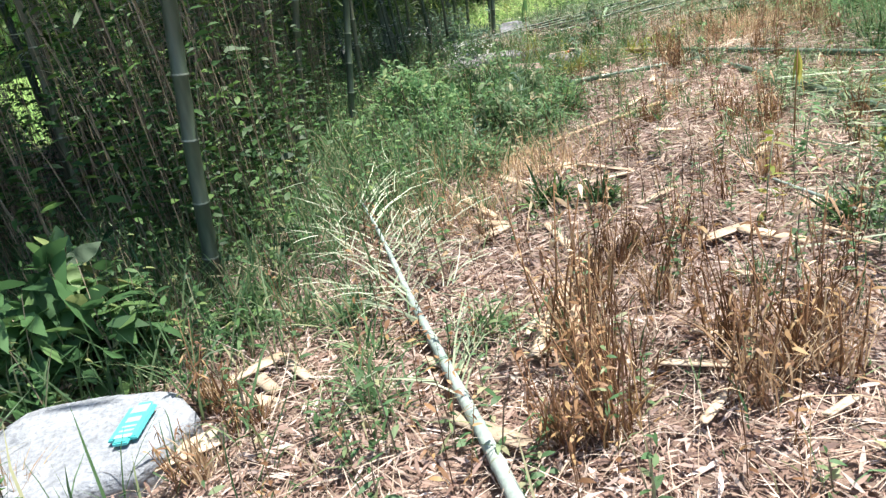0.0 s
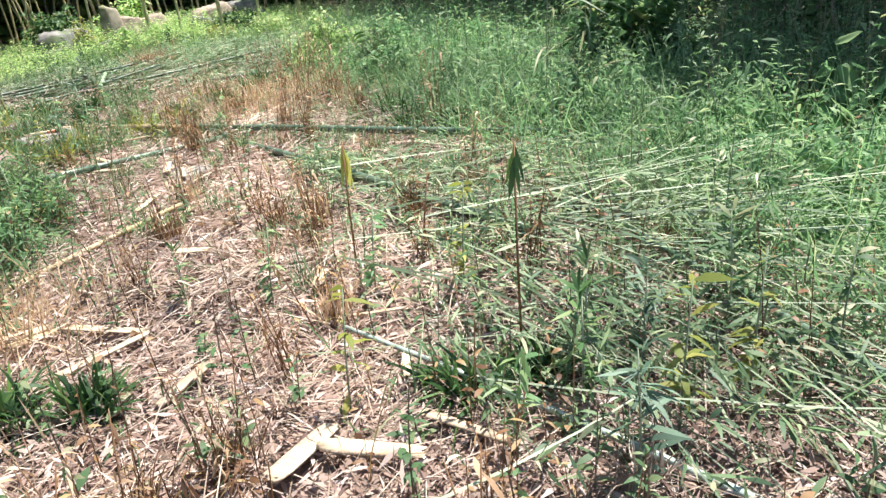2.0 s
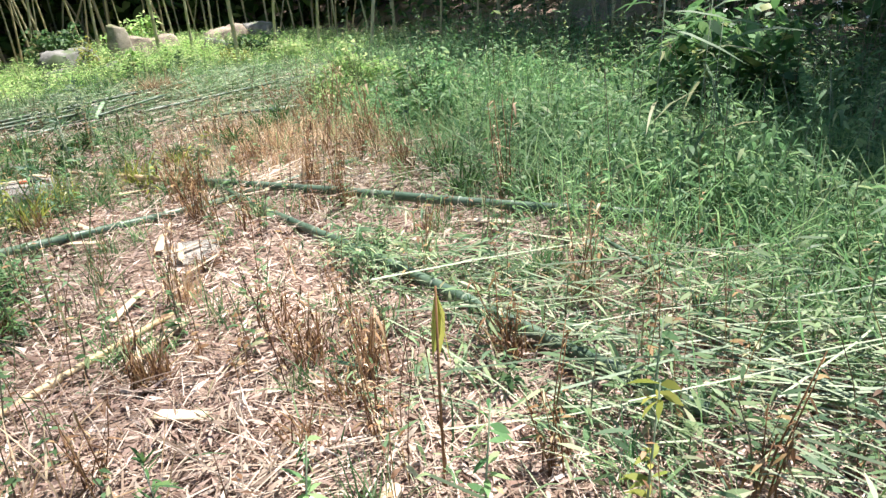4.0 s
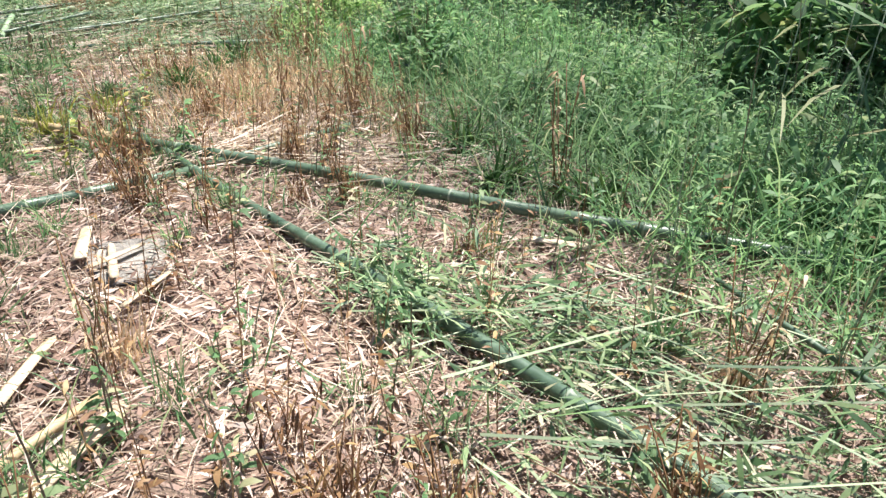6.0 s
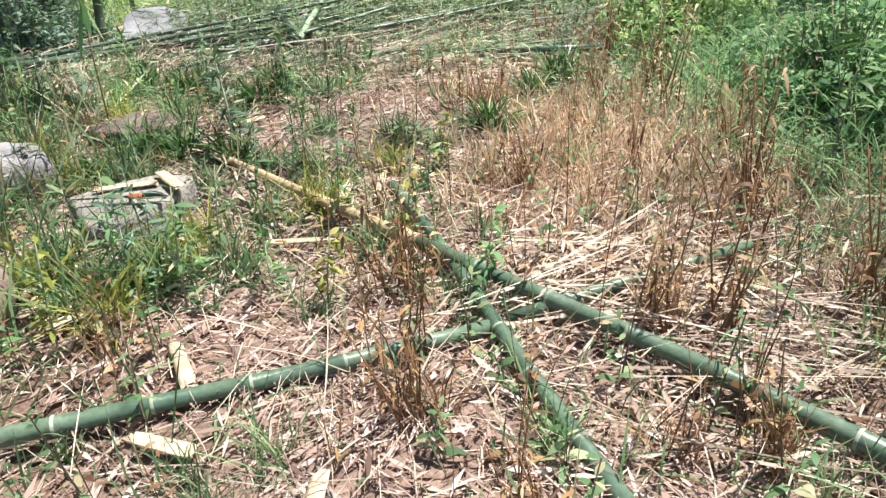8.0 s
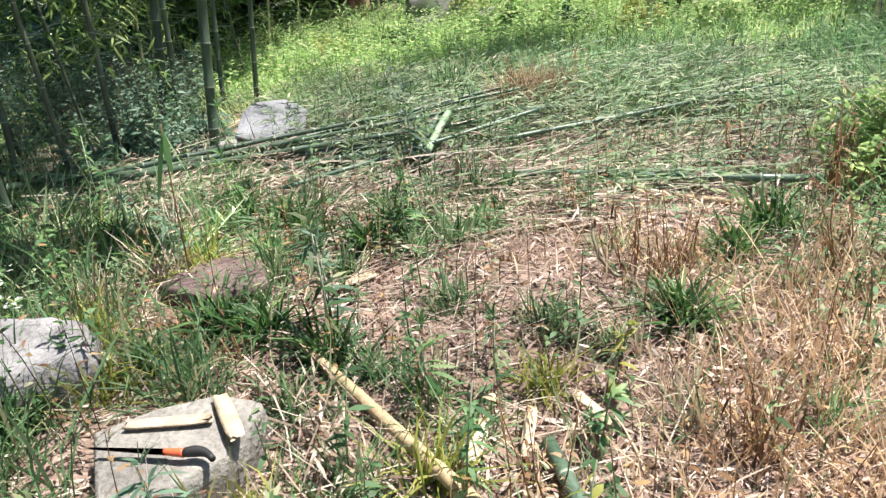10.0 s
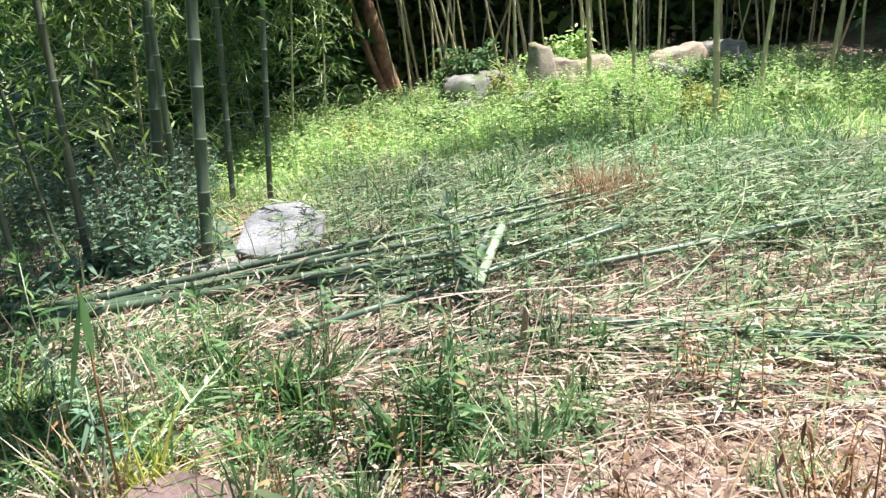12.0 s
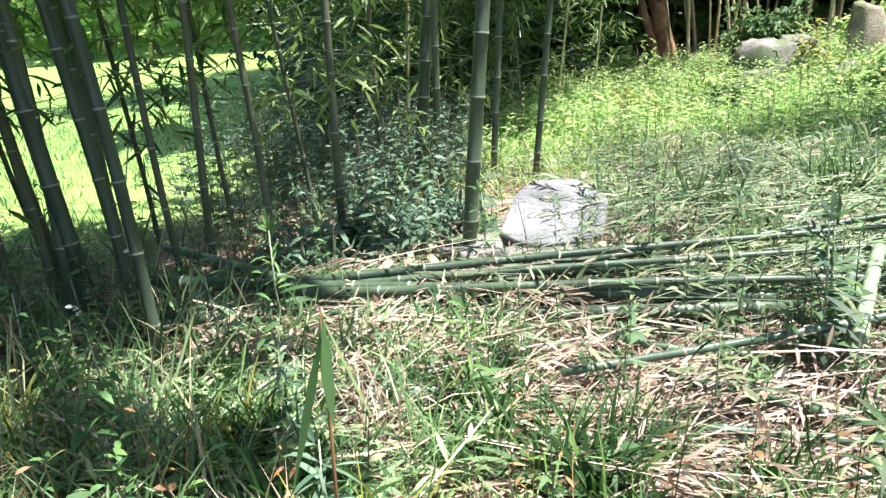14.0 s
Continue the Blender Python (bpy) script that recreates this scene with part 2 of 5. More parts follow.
def scatter(n, box, dens, seed):
    """n places in the box, thinned by a density between 0 and 1."""
    r = np.random.default_rng(seed)
    x = r.uniform(box[0], box[1], n)
    y = r.uniform(box[2], box[3], n)
    keep = r.random(n) < dens(x, y)
    for px, py, pr in STONES:
        keep &= (x - px) ** 2 + (y - py) ** 2 > pr * pr
    return x[keep], y[keep]


def np_mesh(name, v, f, mats, slots=None, smooth=False):
    """A mesh object's data from arrays of corners and quads."""
    me = bpy.data.meshes.new(name)
    v, f = np.asarray(v, np.float32), np.asarray(f, np.int32)
    me.vertices.add(len(v))
    me.vertices.foreach_set("co", v.ravel())
    me.loops.add(f.size)
    me.loops.foreach_set("vertex_index", f.ravel())
    me.polygons.add(len(f))
    me.polygons.foreach_set("loop_start", np.arange(0, f.size, f.shape[1], dtype=np.int32))
    if slots is not None:
        me.polygons.foreach_set("material_index", np.asarray(slots, np.int32))
    if smooth:
        me.polygons.foreach_set("use_smooth", np.ones(len(f), bool))
    for m in mats if isinstance(mats, (list, tuple)) else [mats]:
        me.materials.append(m)
    me.update(calc_edges=True)
    return me


GRASS_W = np.array([0.8, 1.0, 0.75, 0.06])
LITTER_W = np.array([0.1, 1.0, 0.06])
LEAF_W = np.array([0.12, 0.95, 0.85, 0.04])
STALK_W = np.array([1.0, 0.9, 0.75, 0.5])


def ribbons(base, az, el, length, width, bend, profile=GRASS_W, roll=None, floor=True, seed=1):
    """Bent strips: where they start, turn (radians from +x), rise, length, width and droop, all arrays."""
    n, k = len(base), len(profile)
    r = np.random.default_rng(seed)
    d = np.stack([np.cos(el) * np.cos(az), np.cos(el) * np.sin(az), np.sin(el)], 1)
    side = np.stack([-np.sin(az), np.cos(az), np.zeros(n)], 1)
    if roll is None:
        roll = r.uniform(-0.9, 0.9, n)
    up = np.cross(d, side)
    side = side * np.cos(roll)[:, None] + up * np.sin(roll)[:, None]
    sway = np.stack([-np.sin(az), np.cos(az), np.zeros(n)], 1) * r.normal(0, 0.12, n)[:, None]
    s = np.linspace(0, 1, k)
    p = base[:, None, :] + length[:, None, None] * (d[:, None, :] * s[None, :, None] + sway[:, None, :] * (s ** 2)[None, :, None])
    p[:, :, 2] -= (length * bend)[:, None] * (s ** 2)[None, :]
    if floor:
        p[:, :, 2] = np.maximum(p[:, :, 2], (base[:, 2] * 0 + 0.006)[:, None] + height(p[:, :, 0], p[:, :, 1]))
    w = (width[:, None] * profile[None, :])[:, :, None] * side[:, None, :] * 0.5
    v = np.stack([p - w, p + w], 2).reshape(-1, 3)
    i = (np.arange(n) * 2 * k)[:, None] + np.arange(k - 1)[None, :] * 2
    f = np.stack([i, i + 1, i + 3, i + 2], 2).reshape(-1, 4)
    return v, f


def joined(parts):
    vs, fs, o = [], [], 0
    for v, f in parts:
        vs.append(v)
        fs.append(f + o)
        o += len(v)
    return np.concatenate(vs), np.concatenate(fs)


def stuff(name, vf, mat, label, category):
    return tagged(new(name, np_mesh(name, *vf, mat)), label, category, kind="stuff")


def on_ground(x, y, dz=0.0):
    return np.stack([x, y, height(x, y) + dz], 1)


def tube(points, radii, sides=10, cap=True):
    """A round bar through points."""
    p = np.asarray(points, float)
    t = np.gradient(p, axis=0)
    t /= np.linalg.norm(t, axis=1)[:, None]
    ref = np.array([0, 0, 1.0]) if abs(t[0][2]) < 0.8 else np.array([1.0, 0, 0])
    a = np.cross(t, ref)
    a /= np.linalg.norm(a, axis=1)[:, None]
    b = np.cross(t, a)
    th = np.linspace(0, 2 * np.pi, sides, endpoint=False)
    ring = np.cos(th)[None, :, None] * a[:, None, :] + np.sin(th)[None, :, None] * b[:, None, :]
    v = (p[:, None, :] + ring * np.asarray(radii)[:, None, None]).reshape(-1, 3)
    n = len(p)
    f = [(i * sides + j, i * sides + (j + 1) % sides, (i + 1) * sides + (j + 1) % sides, (i + 1) * sides + j) for i in range(n - 1) for j in range(sides)]
    f = np.array(f)
    if cap:
        v = np.concatenate([v, p[:1], p[-1:]])
        c0, c1, e = n * sides, n * sides + 1, (n - 1) * sides
        half = [(c0, (j + 2) % sides, (j + 1) % sides, j) for j in range(0, sides, 2)] + [(c1, e + j, e + (j + 1) % sides, e + (j + 2) % sides) for j in range(0, sides, 2)]
        f = np.concatenate([f, half])
    return v, f


def part(name, me, parent, label=""):
    ob = new(name, me)
    ob.parent = parent
    return tagged(ob, label)


def noded_bar(a, b, r0, r1, gap, sag=0.0, seed=0, sides=10, wob=0.01):
    """Corners, quads and slots of a bamboo pole from a to b: swollen rings at the nodes, in slot 1."""
    r = np.random.default_rng(seed)
    a, b = np.asarray(a, float), np.asarray(b, float)
    total = np.linalg.norm(b - a)
    at, s = [(0.0, 1.0, 0)], r.uniform(0.3, 1.0) * gap
    while s < total - 0.03:
        at += [(s - 0.014, 0.97, 0), (s - 0.005, 1.09, 1), (s + 0.004, 1.05, 1), (s + 0.012, 0.97, 0)]
        s += gap * r.uniform(0.85, 1.15)
    at.append((total, 1.0, 0))
    d = (b - a) / total
    side = np.cross(d, [0, 0, 1.0])
    side = side / (np.linalg.norm(side) + 1e-9)
    pts, rad, slot = [], [], []
    ph = r.uniform(0, 6)
    for q, k, m in at:
        u = q / total
        pts.append(a + d * q + side * wob * math.sin(ph + 2.6 * q) + np.array([0, 0, -sag * 4 * u * (1 - u)]))
        rad.append((r0 + (r1 - r0) * u) * k)
        slot.append(m)
    v, f = tube(pts, rad, sides)
    slots = [1 if slot[i] and slot[i + 1] else 0 for i in range(len(pts) - 1) for _ in range(sides)] + [1] * (len(f) - (len(pts) - 1) * sides)
    return v, f, slots


# ---------------------------------------------------------------- ground
def stepped(lo, a, b, hi, fine, n):
    out = np.linspace(0, 1, n) ** 2.5
    return np.concatenate([a - (a - lo) * out[::-1], np.arange(a + fine, b, fine), b + (hi - b) * out])


gx, gy = stepped(-300, -6, 10, 300, 0.14, 26), stepped(-200, -2, 20, 400, 0.14, 26)
X, Y = np.meshgrid(gx, gy)
gv = np.stack([X, Y, height(X, Y)], 2).reshape(-1, 3)
nx = len(gx)
gi = (np.arange(len(gy) - 1)[:, None] * nx + np.arange(nx - 1)[None, :]).ravel()
gf = np.stack([gi, gi + 1, gi + nx + 1, gi + nx], 1)
ground_me = np_mesh("ground", gv, gf, M_GROUND, smooth=True)


def lawn_mask(x, y):
    d = -0.75 * x + 0.66 * (y - 13.8)
    return soft(d, 0.35) * soft(-0.1 - 0.3 * (y - 15) - x, 0.25) * soft(y - 12.8 + 0.5 * np.clip(-x - 4, 0, 12), 0.3)


lawn_at = ground_me.attributes.new("lawn", "FLOAT", "POINT")
green_at = np.maximum(lawn_mask(gv[:, 0], gv[:, 1]), 0.75 * soft(gv[:, 1] - 16.2, 0.5) * soft(gv[:, 0] - 1.0, 0.4) * soft(bank_rear(gv[:, 0]) - gv[:, 1], 0.3) * soft(12 - gv[:, 0], 0.5))
lawn_at.data.foreach_set("value", green_at.astype(np.float32))
tagged(new("ground", ground_me), "brown soil with leaf litter, turning to mown green lawn", "ground", kind="structure")

# ---------------------------------------------------------------- fallen leaves, straw and grass


def flat_leaves(n, box, dens, seed, lo, hi, wide):
    x, y = scatter(n, box, dens, seed)
    r = np.random.default_rng(seed + 1)
    k = len(x)
    L = r.uniform(lo, hi, k)
    return ribbons(on_ground(x, y, r.uniform(0.004, 0.035, k)), r.uniform(0, 6.3, k), r.normal(0.12, 0.22, k), L, L * wide * r.uniform(0.7, 1.3, k), r.uniform(-0.05, 0.25, k), LITTER_W, seed=seed)


NEAR = (-4.0, 7.0, 0.4, 14.0)
near_fall = lambda x, y: np.clip(1.25 - y / 16, 0.3, 1)
stuff("fallen_leaves", flat_leaves(300000, NEAR, lambda x, y: (0.2 + 0.8 * clearing(x, y)) * near_fall(x, y), 11, 0.035, 0.105, 0.15), M_LITTER, "dry pinkish-brown bamboo leaves littering the ground", "leaf litter")


def straws(n, box, dens, seed, lo, hi, width, rise, bend, az=None, spread=3.2):
    x, y = scatter(n, box, dens, seed)
    r = np.random.default_rng(seed + 1)
    k = len(x)
    a = r.uniform(0, 6.3, k) if az is None else az + r.normal(0, spread, k)
    return ribbons(on_ground(x, y, r.uniform(0.003, 0.05, k)), a, np.abs(r.normal(0, rise, k)), r.uniform(lo, hi, k), width * r.uniform(0.6, 1.4, k), r.uniform(0, bend, k), GRASS_W, seed=seed)


stuff("dry_straw", straws(60000, NEAR, lambda x, y: (0.25 + 0.75 * clearing(x, y)) * near_fall(x, y), 21, 0.12, 0.45, 0.0035, 0.2, 0.3), M_STRAW, "pale dry grass stalks lying flattened over the soil", "straw")


def spots(places):
    def dens(x, y):
        out = np.zeros_like(x)
        for px, py, pr, k in places:
            out = np.maximum(out, k * np.exp(-((x - px) ** 2 + (y - py) ** 2) / (pr * pr)))
        return out
    return dens


def grass(n, box, dens, seed, lo, hi, width, rise=1.25, bend=0.5):
    x, y = scatter(n, box, dens, seed)
    r = np.random.default_rng(seed + 1)
    k = len(x)
    return ribbons(on_ground(x, y, -0.005), r.uniform(0, 6.3, k), np.clip(r.normal(rise, 0.25, k), 0.3, 1.55), r.uniform(lo, hi, k), width * r.uniform(0.6, 1.4, k), r.uniform(0.05, bend, k), GRASS_W, seed=seed)


ORANGE_SPOTS = spots([(4.2, 9.0, 0.6, 1), (4.3, 8.4, 0.5, 1), (0.3, 4.9, 0.35, 0.7), (4.0, 10.25, 0.4, 0.25), (4.5, 9.7, 0.5, 0.7), (4.7, 13.2, 0.5, 0.8), (0.9, 5.6, 0.4, 0.8), (0.5, 6.0, 0.3, 0.6)])
stuff("orange_grass", grass(110000, (-0.5, 6, 4, 14.5), ORANGE_SPOTS, 31, 0.10, 0.36, 0.0055, 1.15, 0.5), M_ORANGE, "sun-bleached orange dry grass standing in patches", "dry grass")
stuff("sparse_grass", grass(60000, NEAR, lambda x, y: 0.7 * bare(x, y) * clearing(x, y) * np.clip(0.35 + 0.12 * (y - 4), 0.35, 1) * (0.4 + 0.6 * (np.sin(1.7 * x + 0.6) * np.sin(1.3 * y) > 0)), 41, 0.1, 0.35, 0.006, 1.0, 0.7), M_GRASS, "thin green and yellowing grass coming up through litter", "grass")

stuff("side_grass", joined([
    grass(60000, (-4.5, 2.2, 1.0, 14.0), lambda x, y: soft(left_of(y) + 0.15 - x, 0.15) * soft(x - left_of(y) + 3.2, 0.3) * (0.2 + 0.8 * soft(12.4 - y, 0.2)), 51, 0.2, 0.6, 0.008, 1.1, 0.6)]), M_GRASS, "tall green grass along the shaded edges of the clearing", "grass")


stuff("thicket_grass", grass(150000, (2.3, 9.5, 0.6, 14.0), lambda x, y: soft(x - right_of(y) + 0.1, 0.2) * soft(right_of(y) + 3.2 - x, 0.4), 52, 0.25, 0.8, 0.006, 0.85, 1.2), M_LUSH, "lush arching green grass in the thicket", "grass")


def weeds(n, box, dens, seed, lo, hi, leaf, per=14, stalk=0.006, droop=0.6, slim=1.0):
    """Upright leafy weeds: leaves and stalks as two meshes."""
    x, y = scatter(n, box, dens, seed)
    r = np.random.default_rng(seed + 1)
    k = len(x)
    H = r.uniform(lo, hi, k)
    az, lean = r.uniform(0, 6.3, k), r.uniform(0, 0.22, k)
    base = on_ground(x, y, -0.01)
    tip = np.stack([np.cos(az) * lean, np.sin(az) * lean, np.ones(k)], 1)
    st = ribbons(base, az, np.pi / 2 - lean, H, np.full(k, stalk), np.zeros(k), STALK_W, seed=seed)
    st2 = ribbons(base, az + 1.57, np.full(k, 1.5), H * 0.98, np.full(k, stalk), np.zeros(k), STALK_W, seed=seed)
    u = (np.arange(per) + 0.5) / per * 0.85 + 0.15
    u = np.clip(u[None, :] + r.normal(0, 0.03, (k, per)), 0.1, 1)
    lb = base[:, None, :] + tip[:, None, :] * (H[:, None] * u)[:, :, None]
    la = (np.arange(per) * 2.4)[None, :] + r.uniform(0, 6.3, (k, 1)) + r.normal(0, 0.3, (k, per))
    ll = leaf * (1.15 - 0.6 * u) * r.uniform(0.7, 1.3, (k, per))
    m = k * per
    lv = ribbons(lb.reshape(-1, 3), la.ravel(), r.uniform(0.1, 0.8, m), ll.ravel(), ll.ravel() * slim * r.uniform(0.22, 0.38, m), r.uniform(0.2, droop, m), LEAF_W, seed=seed + 2)
    return lv, joined([st, st2])


def weed_field(name, label, mat, stalk_mat, *args, **kw):
    lv, st = weeds(*args, **kw)
    n = len(lv[1])
    v, f = joined([lv, st])
    slots = np.concatenate([np.zeros(n), np.ones(len(st[1]))])
    return tagged(new(name, np_mesh(name, v, f, [mat, stalk_mat], slots)), label, "weeds", kind="stuff")


weed_field("green_thicket", "green leafy weeds standing out of the thicket", M_LUSH, M_GREEN_TWIG, 1500, (2.4, 7.0, 0.6, 14.5), lambda x, y: soft(x - right_of(y) - 0.1, 0.2) * np.clip(1.5 - (x - right_of(y)) / 3, 0.1, 1), 61, 0.25, 0.75, 0.1, per=22, slim=0.5, droop=0.9)


def bushes(n, seed, leaves, leaf, lo, hi, near, far):
    """Low leafy domes crowded along the right edge of the clearing."""
    r = np.random.default_rng(seed)
    y = r.uniform(1.2, 14.0, n)
    x = right_of(y) + near + r.uniform(0, 1, n) ** 1.3 * (far - near)
    h = r.uniform(lo, hi, n)
    w = h * r.uniform(0.5, 0.9, n)
    d = r.normal(0, 1, (n, leaves, 3))
    d /= np.linalg.norm(d, axis=2)[:, :, None]
    d[:, :, 2] = np.abs(d[:, :, 2])
    lump = 0.7 + 0.3 * np.sin(5 * d[:, :, 0] + 3 * np.arange(n)[:, None]) * np.sin(4 * d[:, :, 1] + 5 * d[:, :, 2])
    p = d * (r.uniform(0.3, 1.1, (n, leaves)) ** 0.6 * lump)[:, :, None] * np.stack([w, w, h], 1)[:, None, :]
    p += np.stack([x, y, height(x, y)], 1)[:, None, :]
    m = n * leaves
    L = leaf * r.uniform(0.5, 1.5, m)
    az = np.arctan2(d[:, :, 1], d[:, :, 0]).ravel() + r.normal(0, 0.7, m)
    return ribbons(p.reshape(-1, 3), az, r.normal(0.25, 0.5, m), L, L * r.uniform(0.12, 0.3, m), r.uniform(0.2, 0.9, m), LEAF_W, seed=seed)


stuff("thicket_bushes", bushes(150, 611, 420, 0.085, 0.3, 0.7, 0.35, 2.8), M_LUSH, "fine-leaved green bushes crowding the edge of the clearing", "bushes")
# Shaded copies of the thicket: tree shade is put into the darker green.
stuff("shaded_bushes", bushes(90, 612, 420, 0.1, 0.4, 1.0, 1.6, 5.0), M_GREEN, "green bushes behind, tree shade put into their darker green", "bushes")
weed_field("shaded_thicket", "leafy weeds behind, tree shade put into their darker green", M_GREEN, M_TWIG, 2200, (4.2, 11.0, 0.6, 14.5), lambda x, y: soft(x - right_of(y) - 1.4, 0.4), 62, 0.3, 1.0, 0.09, per=24, slim=0.7)
weed_field("shade_weeds", "dark green weeds crowding under the bamboo", M_GREEN, M_TWIG, 3600, (-5.5, 2.0, 1.5, 15.0), lambda x, y: soft(left_of(y) - 0.1 - x, 0.2) * (1 - lawn_mask(x, y)) * (0.2 + 0.8 * soft(12.3 - y, 0.2)) * np.clip(1.1 - (left_of(y) - x) / 5, 0.1, 1), 63, 0.2, 0.6, 0.085, per=16)
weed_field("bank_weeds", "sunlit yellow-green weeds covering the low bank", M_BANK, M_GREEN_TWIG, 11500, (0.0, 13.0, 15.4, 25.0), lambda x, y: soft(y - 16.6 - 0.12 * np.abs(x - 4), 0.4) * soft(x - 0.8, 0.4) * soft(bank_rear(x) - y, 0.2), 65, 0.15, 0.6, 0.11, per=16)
weed_field("edge_weeds", "blue-green feathery weeds between bamboo and lawn", M_FERN, M_TWIG, 1000, (-1.2, 1.6, 13.4, 19.0), lambda x, y: soft(x + 0.1 + 0.3 * (y - 15), 0.3) * soft(y - 13.6, 0.3), 72, 0.25, 0.75, 0.1, per=20)
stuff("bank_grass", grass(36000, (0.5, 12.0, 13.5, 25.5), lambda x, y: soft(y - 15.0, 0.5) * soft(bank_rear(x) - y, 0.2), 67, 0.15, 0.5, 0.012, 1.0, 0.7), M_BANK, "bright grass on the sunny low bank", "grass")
for k, (x, y, l) in enumerate([(0.9, 15.6, -0.08), (0.9, 16.2, 0.1), (1.3, 17.2, -0.1), (0.7, 18.0, 0.12), (1.5, 18.6, 0.1), (2.2, 19.2, 0.14), (1.9, 17.9, -0.05), (2.7, 19.9, 0.1), (1.0, 19.2, 0.0)]):
    LATER.append((x, y, l, k))
# The grove's shade is put into this undergrowth's dark leaf colour.
weed_field("undergrowth", "tall undergrowth beneath the bamboo grove, its shade put into dark leaves", M_DEEP, M_TWIG, 4600, (-9.0, -0.6, 4.5, 12.2), lambda x, y: soft(left_of(y) - 0.7 - x, 0.3) * soft(12.0 - y + 0.4 * (x + 1), 0.3) * (1 - 0.9 * np.exp(-((x + 0.48 * y - 0.55) / 0.4) ** 2)), 64, 0.7, 2.5, 0.11, per=24)
weed_field("dead_stalks", "brown dead weed stalks standing in the clearing", M_BROWN, M_BROWN, 1100, (-0.8, 6.5, 1.6, 11.4), lambda x, y: 0.7 * bare(x, y) * clearing(x, y), 68, 0.2, 0.6, 0.05, per=9, stalk=0.004)
weed_field("heap_weeds", "green weeds growing up through felled tops", M_LUSH, M_GREEN_TWIG, 900, (2.6, 8.0, 11.8, 17.0), lambda x, y: 0.7 * (np.sin(2.1 * x + 1) * np.sin(1.7 * y) > -0.2), 70, 0.15, 0.5, 0.08, per=12)
weed_field("clearing_weeds", "scattered green seedlings among dry litter", M_GRASS, M_TWIG, 1700, (-0.8, 6.5, 1.5, 15.0), lambda x, y: 0.7 * bare(x, y) * clearing(x, y), 69, 0.1, 0.4, 0.065, per=12)
stuff("lawn_grass", grass(26000, (-9.0, 1.5, 8.0, 24.0), lambda x, y: lawn_mask(x, y), 71, 0.05, 0.16, 0.012, 1.1, 0.5), M_LUSH, "short bright lawn grass in full sun", "lawn")


def brush(swaths, seed, leaf=0.12, leaves=16):
    """Felled bamboo tops: long thin shoots lying along a direction, with narrow leaves pointing forward."""
    sv, lvs = [], []
    r = np.random.default_rng(seed)
    for cx, cy, wx, wy, deg, spread, n, lo, hi, top in swaths:
        x, y = r.normal(cx, wx, n), r.normal(cy, wy, n)
        a = radians(deg) + r.normal(0, radians(spread), n)
        L = r.uniform(lo, hi, n)
        z = r.uniform(0.01, top, n)
        el = r.normal(0.04, 0.08, n)
        b = on_ground(x, y) + np.stack([0 * z, 0 * z, z], 1)
        b[:, :2] -= (np.stack([np.cos(a), np.sin(a)], 1) * L[:, None] * 0.5)
        sv.append(ribbons(b, a, el, L, r.uniform(0.004, 0.009, n), r.uniform(0, 0.06, n), STALK_W, seed=seed))
        u = r.uniform(0.2, 1.0, (n, leaves))
        d = np.stack([np.cos(el) * np.cos(a), np.cos(el) * np.sin(a), np.sin(el)], 1)
        lb = b[:, None, :] + d[:, None, :] * (L[:, None] * u)[:, :, None]
        m = n * leaves
        lb = lb.reshape(-1, 3)
        lb[:, 2] = np.maximum(lb[:, 2], height(lb[:, 0], lb[:, 1]) + 0.01)
        la = (a[:, None] + r.normal(0, 0.7, (n, leaves))).ravel()
        lvs.append(ribbons(lb, la, r.normal(0.1, 0.45, m), leaf * r.uniform(0.5, 1.4, m), leaf * 0.14 * r.uniform(0.7, 1.3, m), r.uniform(0, 0.4, m), LEAF_W, seed=seed + 1))
    return joined(lvs), joined(sv)


def brush_pile(name, label, mat, stem, swaths, seed, **kw):
    lv, st = brush(swaths, seed, **kw)
    v, f = joined([lv, st])
    slots = np.concatenate([np.zeros(len(lv[1])), np.ones(len(st[1]))])
    return tagged(new(name, np_mesh(name, v, f, [mat, stem], slots)), label, "brushwood", kind="stuff")


brush_pile("felled_tops", "felled green bamboo tops lying with their leaves", M_CUT, M_GREEN_TWIG, [
    (3.05, 4.25, 0.4, 0.7, -75, 20, 170, 0.6, 1.5, 0.2), (2.45, 3.35, 0.28, 0.4, -100, 26, 100, 0.5, 1.2, 0.2), (3.6, 3.9, 0.3, 0.6, -40, 22, 110, 0.6, 1.4, 0.3), (2.75, 5.0, 0.2, 0.4, -110, 20, 40, 0.5, 1.0, 0.06),
    (3.12, 6.4, 0.09, 0.22, -75, 28, 60, 0.25, 0.6, 0.12), (3.25, 5.75, 0.14, 0.3, -60, 24, 70, 0.3, 0.8, 0.10)], 81, leaf=0.085, leaves=10)
